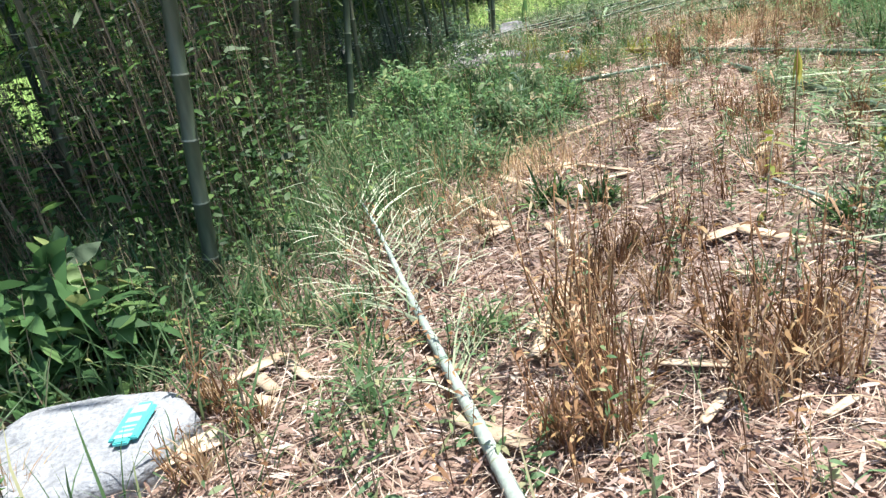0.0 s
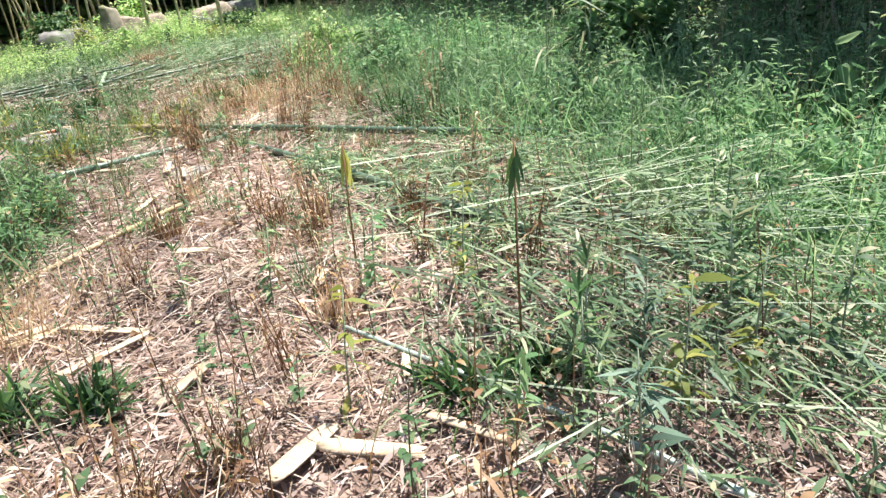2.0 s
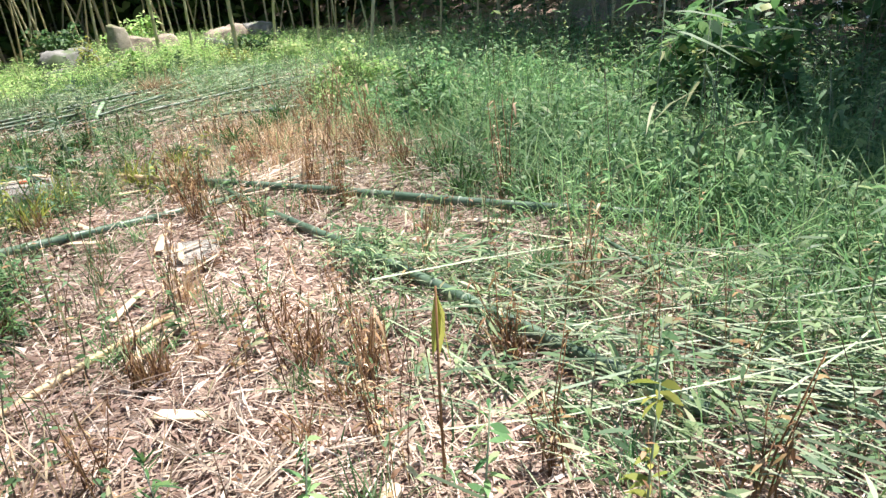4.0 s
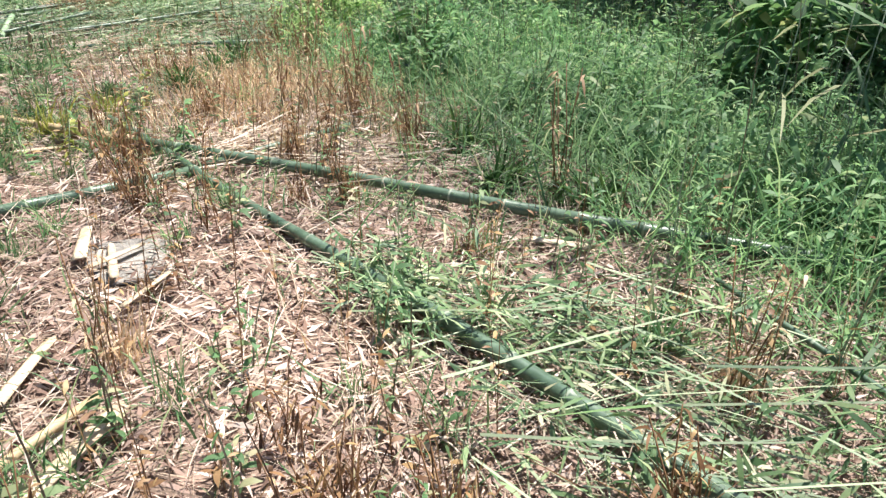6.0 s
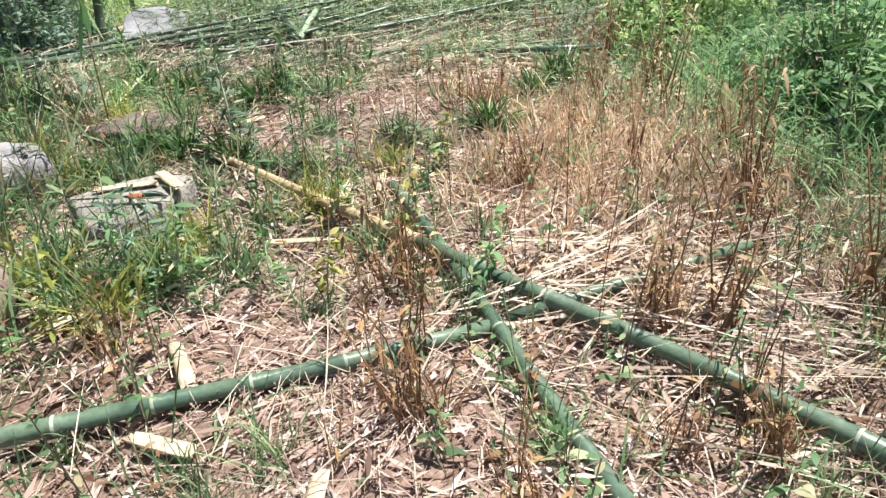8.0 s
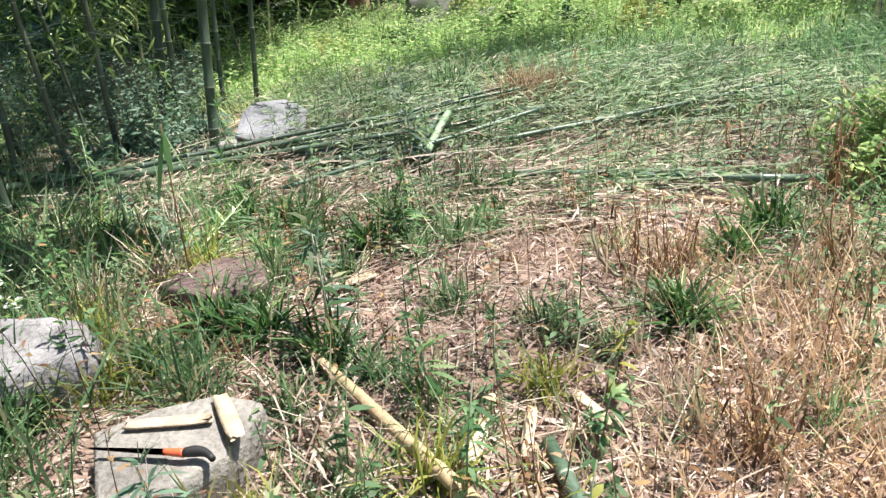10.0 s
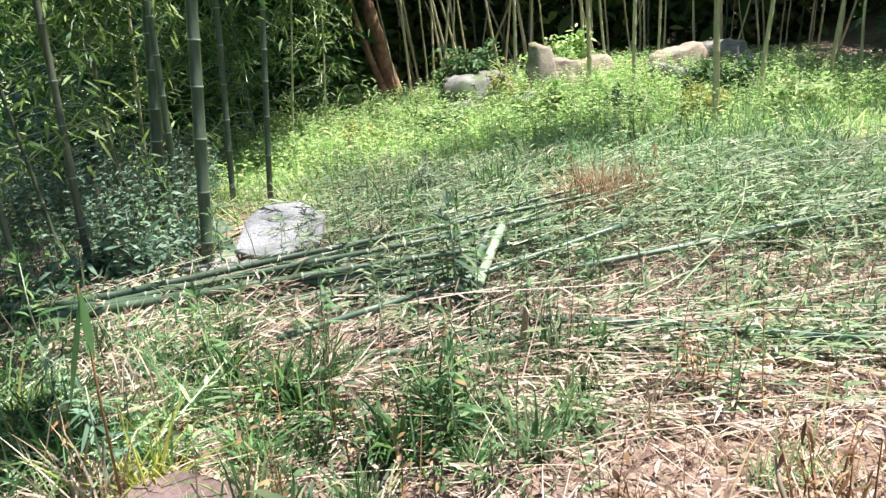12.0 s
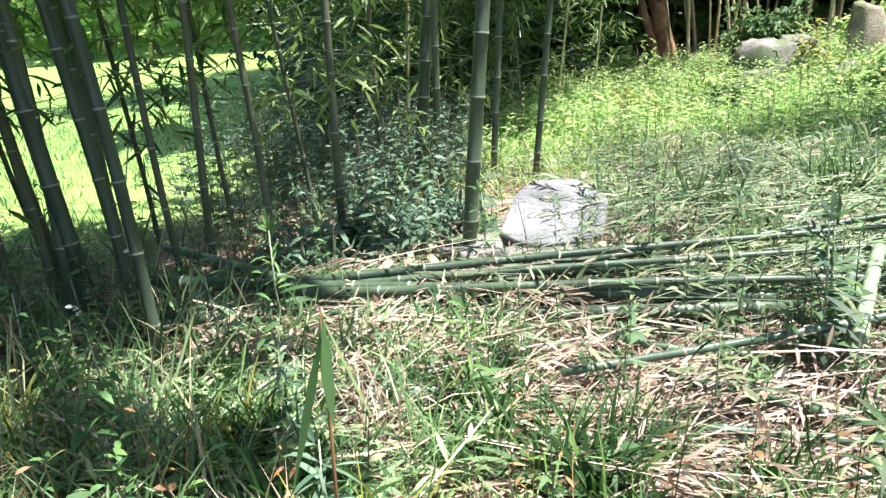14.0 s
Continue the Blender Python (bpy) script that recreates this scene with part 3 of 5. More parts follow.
brush_pile("felled_heap", "heaps of felled bamboo tops, grey-green leaves", M_CUT, M_GREEN_TWIG, [
    (2.7, 12.75, 0.9, 0.12, 4, 10, 110, 0.6, 1.6, 0.10), (4.6, 12.9, 1.0, 0.6, 8, 22, 430, 0.6, 1.6, 0.2), (5.8, 13.6, 0.8, 0.8, -12, 26, 330, 0.6, 1.5, 0.22),
    (4.2, 14.6, 0.9, 0.7, 10, 28, 330, 0.5, 1.3, 0.22), (3.4, 16.2, 0.8, 0.7, 5, 20, 240, 0.6, 1.5, 0.14), (6.3, 12.2, 0.8, 0.5, -20, 22, 230, 0.6, 1.5, 0.22), (3.2, 13.7, 0.4, 0.6, 20, 35, 170, 0.4, 1.0, 0.2),
    (1.3, 11.6, 0.5, 0.4, 0, 80, 160, 0.3, 0.9, 0.12), (4.6, 11.2, 0.5, 0.2, -28, 12, 90, 0.5, 1.2, 0.1)], 83, leaf=0.095, leaves=12)
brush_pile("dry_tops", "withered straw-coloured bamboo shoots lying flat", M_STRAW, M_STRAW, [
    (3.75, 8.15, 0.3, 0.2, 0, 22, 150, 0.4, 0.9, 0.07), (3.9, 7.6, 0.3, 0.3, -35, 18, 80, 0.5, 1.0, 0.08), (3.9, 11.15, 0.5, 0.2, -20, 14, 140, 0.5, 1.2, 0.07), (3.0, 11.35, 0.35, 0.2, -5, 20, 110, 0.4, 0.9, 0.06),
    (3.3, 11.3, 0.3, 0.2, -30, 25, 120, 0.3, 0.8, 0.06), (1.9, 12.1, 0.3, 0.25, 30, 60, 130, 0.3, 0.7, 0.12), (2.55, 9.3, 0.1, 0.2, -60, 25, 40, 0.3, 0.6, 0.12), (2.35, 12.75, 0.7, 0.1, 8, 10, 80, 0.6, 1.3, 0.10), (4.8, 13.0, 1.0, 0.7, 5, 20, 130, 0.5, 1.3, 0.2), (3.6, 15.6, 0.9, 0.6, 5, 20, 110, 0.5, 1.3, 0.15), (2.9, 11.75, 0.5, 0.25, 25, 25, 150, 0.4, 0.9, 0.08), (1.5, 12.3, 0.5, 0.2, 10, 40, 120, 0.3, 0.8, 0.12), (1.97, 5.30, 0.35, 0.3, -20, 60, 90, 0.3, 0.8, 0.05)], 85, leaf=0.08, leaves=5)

# ---------------------------------------------------------------- standing bamboo


def spray_mesh(name, n, seed, reach, spread, leaf, mat):
    """A crown of side shoots with hanging leaves round an upright axis, from 0 to reach up."""
    r = np.random.default_rng(seed)
    k = n // 14
    z = r.uniform(0, 1, k) ** 0.8 * reach
    az = r.uniform(0, 6.3, k)
    L = spread * r.uniform(0.5, 1.2, k) * (1.05 - 0.5 * z / reach)
    b = np.stack([0 * z, 0 * z, z], 1)
    el = r.uniform(0.0, 0.7, k)
    st = ribbons(b, az, el, L, np.full(k, 0.012), r.uniform(0.2, 0.6, k), STALK_W, floor=False, seed=seed)
    u = r.uniform(0.25, 1.05, (k, 14))
    d = np.stack([np.cos(el) * np.cos(az), np.cos(el) * np.sin(az), np.sin(el)], 1)
    lb = b[:, None, :] + d[:, None, :] * (L[:, None] * u)[:, :, None]
    lb[:, :, 2] -= (L[:, None] * 0.4) * u ** 2
    lb = lb.reshape(-1, 3) + r.normal(0, 0.06, (k * 14, 3))
    m = k * 14
    ll = leaf * r.uniform(0.6, 1.4, m)
    lv = ribbons(lb, r.uniform(0, 6.3, m), r.normal(-0.3, 0.4, m), ll, ll * 0.16, r.uniform(0.1, 0.5, m), LEAF_W, floor=False, seed=seed + 1)
    v, f = joined([lv, st])
    return np_mesh(name, v, f, [mat, M_PALE_TWIG], np.concatenate([np.zeros(len(lv[1])), np.ones(len(st[1]))]))


CROWNS = [spray_mesh("crown", 1700, 200 + i, 5.0, 1.5, 0.26, M_CROWN) for i in range(3)]
SPRAYS = [spray_mesh("low_shoots", 900, 220 + i, 2.2, 0.9, 0.13, M_CROWN) for i in range(3)]


def culm_mesh(seed, r, tall, lean, mat, gap=0.3):
    v, f, s = noded_bar((0, 0, -0.05), (lean[0] * tall, lean[1] * tall, tall), r, r * 0.45, gap, 0, seed, 10, 0.02)
    return np_mesh("culm", v, f, [mat, M_NODE], s, smooth=True)


def bamboo(x, y, dia, lean, mat, seed, tall=9.0, low=None, crown=True, label="green bamboo culm with pale node rings, rooted upright", group="bamboo grove"):
    ob = tagged(new("bamboo"), label, "bamboo", group)
    ob.location = (x, y, float(height(x, y)))
    part("culm", culm_mesh(seed, dia / 2, tall, lean, mat), ob)
    if crown:
        c = part("crown", CROWNS[seed % 3], ob, "drooping narrow green leaves")
        c.location = (lean[0] * (tall - 5), lean[1] * (tall - 5), tall - 5)
        c.rotation_euler = (0, 0, seed * 1.3)
    if low:
        c = part("low_foliage", SPRAYS[seed % 3], ob, "side shoots with narrow leaves")
        c.location = (lean[0] * low, lean[1] * low, low)
        c.rotation_euler = (0, 0, seed * 2.1)
    return ob


LEFT_STAND = [(0.79, 12.10, 0.055, -0.035), (0.15, 12.54, 0.085, -0.05), (0.25, 12.75, 0.07, -0.06), (0.08, 12.52, 0.06, 0.03), (-0.97, 13.6, 0.035, -0.12), (-0.18, 12.76, 0.05, -0.09),
              (-0.09, 13.55, 0.032, -0.03), (0.50, 13.14, 0.045, 0.06), (0.34, 13.75, 0.032, -0.04), (0.83, 13.22, 0.042, -0.02), (0.88, 13.77, 0.03, -0.07), (1.14, 13.49, 0.05, 0.04),
              (1.28, 14.92, 0.095, 0.13), (1.45, 14.81, 0.06, 0.06), (1.89, 13.31, 0.08, 0.12), (1.77, 15.72, 0.06, 0.09), (2.14, 15.34, 0.055, 0.12), (0.99, 14.96, 0.04, 0.03),
              (-0.35, 12.3, 0.06, -0.1), (-0.6, 12.7, 0.05, -0.06), (-0.5, 11.9, 0.07, -0.08), (0.12, 12.92, 0.05, -0.02), (0.34, 12.60, 0.055, -0.05), (-0.12, 12.40, 0.05, 0.01), (-0.3, 12.95, 0.05, -0.1), (0.42, 12.95, 0.04, -0.03)]
for i, (x, y, d, l) in enumerate(LEFT_STAND):
    bamboo(x, y, d, (l, 0.0), M_CULM if d > 0.05 else M_OLDCULM, 300 + i, 9.5 if d > 0.05 else 7.0, crown=x < 0.5 and y < 13, low=(0.7 if i in (6, 8, 10, 17, 18, 19, 20) else 2.0 if i in (5, 7, 9, 11, 13, 15, 16, 18, 19, 20) else None))
for x, y, l, k in LATER:
    bamboo(x, y, 0.035, (l, 0.0), M_SUNLITCULM if k % 2 else M_OLDCULM, 460 + k, 5.5, low=0.55 + 0.2 * (k % 3), crown=False, label="thin young bamboo with leafy side shoots")
NEAR_LEFT = [(-1.10, 4.57, 0.085, 0.16), (-0.90, 7.80, 0.075, 0.2), (-0.42, 7.85, 0.07, 0.18), (-2.87, 7.13, 0.08, 0.19), (-4.95, 10.82, 0.09, -0.1), (-2.24, 6.00, 0.06, 0.05), (-3.57, 8.86, 0.08, 0), (-1.78, 8.87, 0.07, 0.05), (-1.23, 10.05, 0.07, 0.04), (-0.30, 9.40, 0.06, 0.08), (-3.00, 9.60, 0.08, 0.03), (-1.00, 10.80, 0.06, 0), (-4.07, 6.25, 0.08, -0.05), (-1.61, 7.50, 0.05, 0.08), (0.20, 10.60, 0.05, -0.05), (-5.43, 8.48, 0.09, 0), (-2.40, 11.40, 0.07, 0)]
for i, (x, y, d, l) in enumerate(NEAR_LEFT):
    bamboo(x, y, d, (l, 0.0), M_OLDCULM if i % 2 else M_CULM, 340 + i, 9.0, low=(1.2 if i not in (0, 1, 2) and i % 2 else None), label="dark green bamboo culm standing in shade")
BACK_LIT = [(7.34, 16.8, 0.085, 0.01, 8), (7.82, 20.2, 0.07, 0.035, 8), (7.15, 20.4, 0.08, 0.0, 8), (6.26, 21.8, 0.07, 0.025, 8), (5.2, 23.9, 0.06, 0.16, 7), (9.07, 18.6, 0.07, 0.1, 8), (8.9, 14.6, 0.07, 0.18, 8), (10.2, 18.6, 0.07, 0.1, 8), (5.5, 25.0, 0.06, -0.1, 7), (5.75, 25.3, 0.06, -0.18, 7), (6.0, 25.1, 0.055, -0.24, 7), (5.3, 25.6, 0.06, 0.06, 7), (5.1, 25.0, 0.05, -0.02, 7), (8.2, 23.4, 0.07, -0.04, 8), (9.2, 22.2, 0.06, 0.05, 8), (8.9, 24.0, 0.06, -0.08, 8)]
er = np.random.default_rng(9)
for i in range(40):
    BACK_LIT.append((4.2 + 12.5 * er.random() ** 1.2, er.uniform(24.0, 29), er.uniform(0.025, 0.075), er.normal(-0.03, 0.13) + (0.25 if i % 9 == 4 else 0), er.uniform(4.5, 8)))
for i in range(14):
    BACK_LIT.append((er.uniform(9.6, 12.5), er.uniform(8, 21), er.uniform(0.04, 0.07), er.normal(0.05, 0.07), 7))
# The sunlight on these stems is put into their pale base colour.
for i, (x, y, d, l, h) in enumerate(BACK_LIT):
    bamboo(x, y, d, (l, 0.0), M_SUNLITCULM, 380 + i, h, crown=i % 4 == 0 and y < 21.0, label="straw-green bamboo culm with sunlight put into its pale colour", group="sunlit bamboo at the back")
protos = [bamboo(10.6 + 0.4 * i, 10.6 - 1.5 * i, 0.07, (0.02, 0.0), (M_CULM, M_OLDCULM, M_SUNLITCULM)[i], 420 + i, 9.0, label="bamboo culm in the dark back grove", group="back grove") for i in range(3)]
fr = np.random.default_rng(5)
far = 0
while far < 120:
    x, y = fr.uniform(-3, 22), fr.uniform(3, 38)
    wood = (y > 28 and x > -1) or (x > 10.5 + 0.25 * max(0, y - 10) and y < 26)
    if wood:
        o = copy_thing(protos[far % 3], pose(x, y, float(height(x, y)), fr.normal(0, 4), fr.normal(0, 5), fr.uniform(0, 360)))
        far += 1


def canopy(boxes, size, seed):
    r = np.random.default_rng(seed)
    out = []
    for x0, x1, y0, y1, z0, z1, k in boxes:
        b = np.stack([r.uniform(x0, x1, k), r.uniform(y0, y1, k), r.uniform(z0, z1, k)], 1)
        keep = np.sin(b[:, 0] * 1.1 + 0.4) * np.sin(b[:, 1] * 0.9) + r.normal(0, 0.5, k) > -0.55
        b = b[keep]
        k = len(b)
        L = size * r.uniform(0.5, 1.5, k)
        out.append(ribbons(b, r.uniform(0, 6.3, k), r.normal(0, 0.5, k), L, L * 0.4, r.uniform(0, 0.4, k), LEAF_W, floor=False, seed=seed))
    return joined(out)


# Added leaf layers, mostly out of view overhead, placed to cast shade.
stuff("shade_canopy", canopy([(-10, -1.2, 3.5, 12.0, 5.0, 9.5, 4200), (-1.2, 0.8, 4.5, 10.5, 5.5, 9.0, 700), (-1.5, 3.2, 10.3, 13.2, 5.5, 9.0, 900), (-1, 24, 30, 42, 4.0, 9.0, 9000), (-4.0, 6.5, 21.5, 30, 5.0, 9.0, 4200), (5, 24, 27, 30, 5.0, 9.0, 2600), (-0.6, 24, 30, 33, -0.3, 5.0, 6000), (12.5, 24, 0, 27, 4.0, 9.0, 6000), (7.7, 13, -0.5, 5.8, 4.0, 7.0, 4200), (0.2, 3.9, 17.5, 22.5, 5.5, 9.0, 3400)], 0.7, 91), M_CROWN, "leaf layers added over and behind the grove for shade", "foliage")
# Dark leaf fill, here and farther back, where the grove is only deep shade.
stuff("shade_fill_leaves", canopy([(-3.4, 3.6, 22.0, 27.5, -0.3, 5.5, 9500), (-1.8, 1.8, 20.0, 22.2, 2.0, 5.0, 900), (-0.6, 1.7, 20.0, 22.4, -0.3, 2.6, 1300), (1.6, 3.0, 23.2, 25.0, -0.3, 3.0, 1100), (13, 15, 2, 22, 0.0, 5.0, 5000), (8.3, 9.5, 2.0, 8.5, 0.0, 1.6, 900)], 0.28, 92), M_DEEP, "dark leaf masses added to fill the shade under the grove", "foliage")
stuff("far_dark_leaves", canopy([(-5, 40, 42, 60, 0.0, 22.0, 22000), (26, 45, -10, 42, 0.0, 18.0, 12000), (-40, -14, -6, 20, 0.5, 12, 9000)], 1.3, 93), M_DEEP, "dark leaf backdrop added to close the view behind the grove", "woods")
# Far trees with their sunlight put into the brighter leaf colour.
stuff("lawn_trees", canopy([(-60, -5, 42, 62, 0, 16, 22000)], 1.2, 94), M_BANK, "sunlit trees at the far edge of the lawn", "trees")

# ---------------------------------------------------------------- rocks


def rock(name, outline, top, mat, label, seed, category="rock", rough=0.03, tilt=(0, 0), taper=0.0, n=36, under=0.0):
    """A boulder or slab from its plan outline: a skirt that spreads to the soil, a rounded shoulder and an uneven top."""
    pts = np.array(outline, float)
    c = pts.mean(0)
    d = np.linalg.norm(np.roll(pts, -1, 0) - pts, axis=1)
    s = np.concatenate([[0], np.cumsum(d)])
    q = np.linspace(0, s[-1], n, endpoint=False)
    closed = np.concatenate([pts, pts[:1]])
    ring = np.stack([np.interp(q, s, closed[:, k]) for k in (0, 1)], 1) - c
    rows = [(1.02 - under, -0.3), (1.05 - under, 0.0), (1.03 - under, 0.4), (1.05, 0.5), (1.02, 0.8), (0.985, 0.96), (0.94, 1.0), (0.7, 1.01), (0.4, 1.02), (0.12, 1.02)]
    if under > 0.2:                                     # a plate that overhangs all round
        rows = [(1 - under, -0.3), (1 - under, 0.0), (1.02 - under, 0.4), (0.985, 0.74), (1.0, 0.86), (0.99, 0.97), (0.965, 1.0), (0.7, 1.01), (0.4, 1.0), (0.12, 1.0)]
    v = []
    for k, (sc, h) in enumerate(rows):
        for j, p in enumerate(ring):
            x, y = p * sc * (1 + taper * (0.35 - max(0.0, h)))
            nz = noise.noise(Vector((x * 4 + seed, y * 4, h * 2 + seed))) + 0.6 * noise.noise(Vector((x * 11, y * 11 + seed, h * 5)))
            r = 1 + nz * rough * 1.6 * (1 if k < 6 else 0.3)
            v.append((c[0] + x * r, c[1] + y * r, h * top + nz * rough * (1.0 if k < 4 else 0.35 if n > 20 else 0.9) + (tilt[0] * x + tilt[1] * y) * max(0.0, h)))
    m = len(rows)
    v.append((c[0], c[1], top * 1.03))
    z0 = float(height(c[0], c[1]))
    v = np.array(v) + (0, 0, z0)
    f = [(i * n + j, i * n + (j + 1) % n, (i + 1) * n + (j + 1) % n, (i + 1) * n + j) for i in range(m - 1) for j in range(n)]
    f += [((m - 1) * n + j, (m - 1) * n + (j + 1) % n, (m - 1) * n + (j + 2) % n, m * n) for j in range(0, n, 2)]
    base = np.array([c[0], c[1], z0])
    ob = new(name, np_mesh(name, v - base, np.array(f), mat))
    ob.location = base
    return tagged(ob, label, category)


rock("flat_stone", [(-1.67, 3.30), (-1.56, 3.47), (-1.28, 3.46), (-0.98, 3.38), (-0.86, 3.20), (-1.00, 2.94), (-1.27, 2.85), (-1.56, 3.01)], 0.12, M_WHITE, "flat white stone with worn edges in litter", 1, "stone", 0.012)
rock("flat_stone", [(1.85, 9.55), (2.03, 9.62), (2.24, 9.63), (2.37, 9.54), (2.34, 9.41), (2.27, 9.30), (2.08, 9.18), (1.94, 9.18)], 0.15, M_SLAB, "flat pale grey stone used as a rest for a saw", 2, "stone", 0.012)
rock("boulder", [(0.75, 9.20), (1.00, 9.45), (1.32, 9.42), (1.54, 9.12), (1.70, 8.86), (1.66, 8.62), (1.35, 8.45), (0.95, 8.60)], 0.20, M_PINK, "pinkish weathered boulder with mossy flank", 3, "rock", 0.05)
rock("boulder", [(0.75, 10.08), (0.95, 10.33), (1.35, 10.38), (1.70, 10.23), (1.75, 9.98), (1.40, 9.83), (1.00, 9.73)], 0.2, M_STONE, "pale grey boulder overgrown with weeds", 4, "rock", 0.04)
rock("boulder", [(1.86, 10.74), (1.98, 10.9), (2.14, 10.96), (2.32, 10.84), (2.36, 10.58), (2.1, 10.5)], 0.09, M_RED, "low reddish stone sunk in the soil", 5, "rock", 0.03)
rock("boulder", [(2.06, 13.40), (2.10, 13.88), (2.20, 14.12), (2.48, 14.16), (2.66, 13.90), (2.62, 13.42), (2.40, 13.30), (2.2, 13.28)], 0.14, M_SLATE, "large flat-topped grey rock draped with cut leaves", 6, "rock", 0.012, (-0.06, 0.16), 0.0, 36, 0.32)
rock("boulder", [(2.10, 13.30), (2.3, 13.42), (2.58, 13.36), (2.66, 13.18), (2.4, 13.04), (2.14, 13.1)], 0.055, M_GREYROCK, "low weathered ledge in front of a flat rock", 9, "rock", 0.02)
rock("boulder", [(1.72, 13.25), (1.85, 13.5), (2.05, 13.45), (2.1, 13.2), (1.9, 13.1)], 0.1, M_GREYROCK, "low grey stone beside a bamboo base", 7, "rock", 0.04)
rock("flat_stone", [(2.42, 7.50), (2.52, 7.66), (2.72, 7.56), (2.76, 7.35), (2.60, 7.10), (2.40, 7.18)], 0.012, M_SLAB, "small pale stone lying flush with the soil", 8, "stone", 0.008)
# ---------------------------------------------------------------- felled poles


def pole(a, b, r0, r1, mat, label, seed, gap=0.28, sag=0.0, node=None, twigs=0, twig_len=0.4, name="bamboo_pole", twig_mat=None, from_u=0.3):
    """A felled culm from a to b, each (x, y, height of its middle over the soil)."""
    A = Vector((a[0], a[1], float(height(a[0], a[1])) + a[2]))
    B = Vector((b[0], b[1], float(height(b[0], b[1])) + b[2]))
    ob = tagged(new(name), label, "bamboo pole", "felled poles")
    ob.location = A
    v, f, s = noded_bar((0, 0, 0), B - A, r0, r1, gap, sag, seed, 12, 0.012)
    part("culm", np_mesh("culm", v, f, [mat, node or M_NODE], s, smooth=True), ob)
    if twigs:
        r = np.random.default_rng(seed)
        D = np.array(B - A)
        u = r.uniform(from_u, 1, twigs)
        base = D[None, :] * u[:, None]
        az = math.atan2(D[1], D[0]) + np.where(r.random(twigs) < 0.5, 1, -1) * r.uniform(0.35, 0.9, twigs)
        L = twig_len * r.uniform(0.5, 1.3, twigs)
        el = r.uniform(0.0, 0.5, twigs)
        k1 = ribbons(base, az, el, L, np.full(twigs, 0.008), r.uniform(0.1, 0.4, twigs), STALK_W, floor=False, seed=seed)
        d = np.stack([np.cos(el) * np.cos(az), np.cos(el) * np.sin(az), np.sin(el)], 1)
        m = 4
        uu = r.uniform(0.3, 1, (twigs, m))
        tb = (base[:, None, :] + d[:, None, :] * (L[:, None] * uu)[:, :, None]).reshape(-1, 3)
        ta = (az[:, None] + r.normal(0, 0.6, (twigs, m))).ravel()
        k2 = ribbons(tb, ta, r.uniform(-0.1, 0.5, twigs * m), r.uniform(0.4, 1, twigs * m) * twig_len * 0.6, np.full(twigs * m, 0.005), r.uniform(0, 0.3, twigs * m), STALK_W, floor=False, seed=seed + 1)
        part("twigwork", np_mesh("twigwork", *joined([k1, k2]), twig_mat or M_PALE_TWIG), ob, "thin bare side twigs")
    return ob


pole((3.12, 8.58, 0.075), (4.42, 5.35, 0.06), 0.028, 0.031, M_LOG, "long green felled bamboo pole lying on others", 501, 0.3)
pole((2.48, 9.98, 0.06), (3.12, 8.59, 0.075), 0.018, 0.028, M_TAN, "stripped tan top end of a felled pole", 502, 0.33, node=M_TAN)
pole((3.20, 9.18, 0.06), (3.00, 4.45, 0.06), 0.023, 0.030, M_LOG, "green felled bamboo pole lying across the path", 503, 0.26)
pole((1.35, 8.13, 0.04), (3.16, 8.0, 0.045), 0.029, 0.024, M_LOG, "green felled bamboo pole half sunk in litter", 504, 0.24)
pole((3.2, 8.0, 0.045), (4.12, 7.98, 0.10), 0.023, 0.017, M_LOG, "thin green felled bamboo pole end in straw", 505, 0.24)
pole((0.17, 2.36, 0.04), (0.02, 3.48, 0.06), 0.026, 0.020, M_GREYLOG, "grey-blue thin felled bamboo pole with branching top", 506, 0.2, twigs=10, twig_len=0.4, from_u=0.4, twig_mat=M_GREEN_TWIG)
pole((0.02, 3.48, 0.06), (-0.27, 5.13, 0.16), 0.019, 0.006, M_GREYLOG, "branching thin top of a felled bamboo pole", 507, 0.2, twigs=44, twig_len=0.48, from_u=0.0)
pole((1.92, 4.40, 0.06), (2.06, 2.60, 0.05), 0.009, 0.013, M_GREYLOG, "thin grey bamboo pole under felled tops", 508, 0.25)
pole((3.90, 5.60, 0.1), (2.48, 2.42, 0.08), 0.01, 0.018, M_LOG, "thin green bamboo pole among felled tops", 509, 0.25)
pole((0.42, 12.62, 0.16), (3.25, 12.5, 0.10), 0.034, 0.026, M_DARKLOG, "dark green bamboo pole on top of a stack", 510, 0.3)
pole((0.5, 12.38, 0.08), (3.3, 12.47, 0.07), 0.038, 0.028, M_DARKLOG, "dark bamboo pole in a stack", 511, 0.3)
pole((0.9, 12.5, 0.05), (3.0, 12.62, 0.06), 0.034, 0.026, M_DARKLOG, "dark bamboo pole at the bottom of a stack", 512, 0.3)
pole((2.2, 12.68, 0.14), (3.3, 12.9, 0.10), 0.026, 0.018, M_DARKLOG, "dark green bamboo pole lying over a stack", 513, 0.3)
pole((0.26, 13.08, 0.16), (1.12, 12.76, 0.10), 0.026, 0.028, M_LOG, "short green bamboo pole propped on litter", 514, 0.2)
pole((-0.9, 12.2, 0.06), (0.7, 12.31, 0.06), 0.028, 0.03, M_DARKLOG, "dark bamboo pole lying in shade among culms", 515, 0.3)
pole((2.42, 11.88, 0.08), (4.3, 12.36, 0.24), 0.016, 0.014, M_LOG, "thin grey-green bamboo pole lying on cut tops", 516, 0.3)
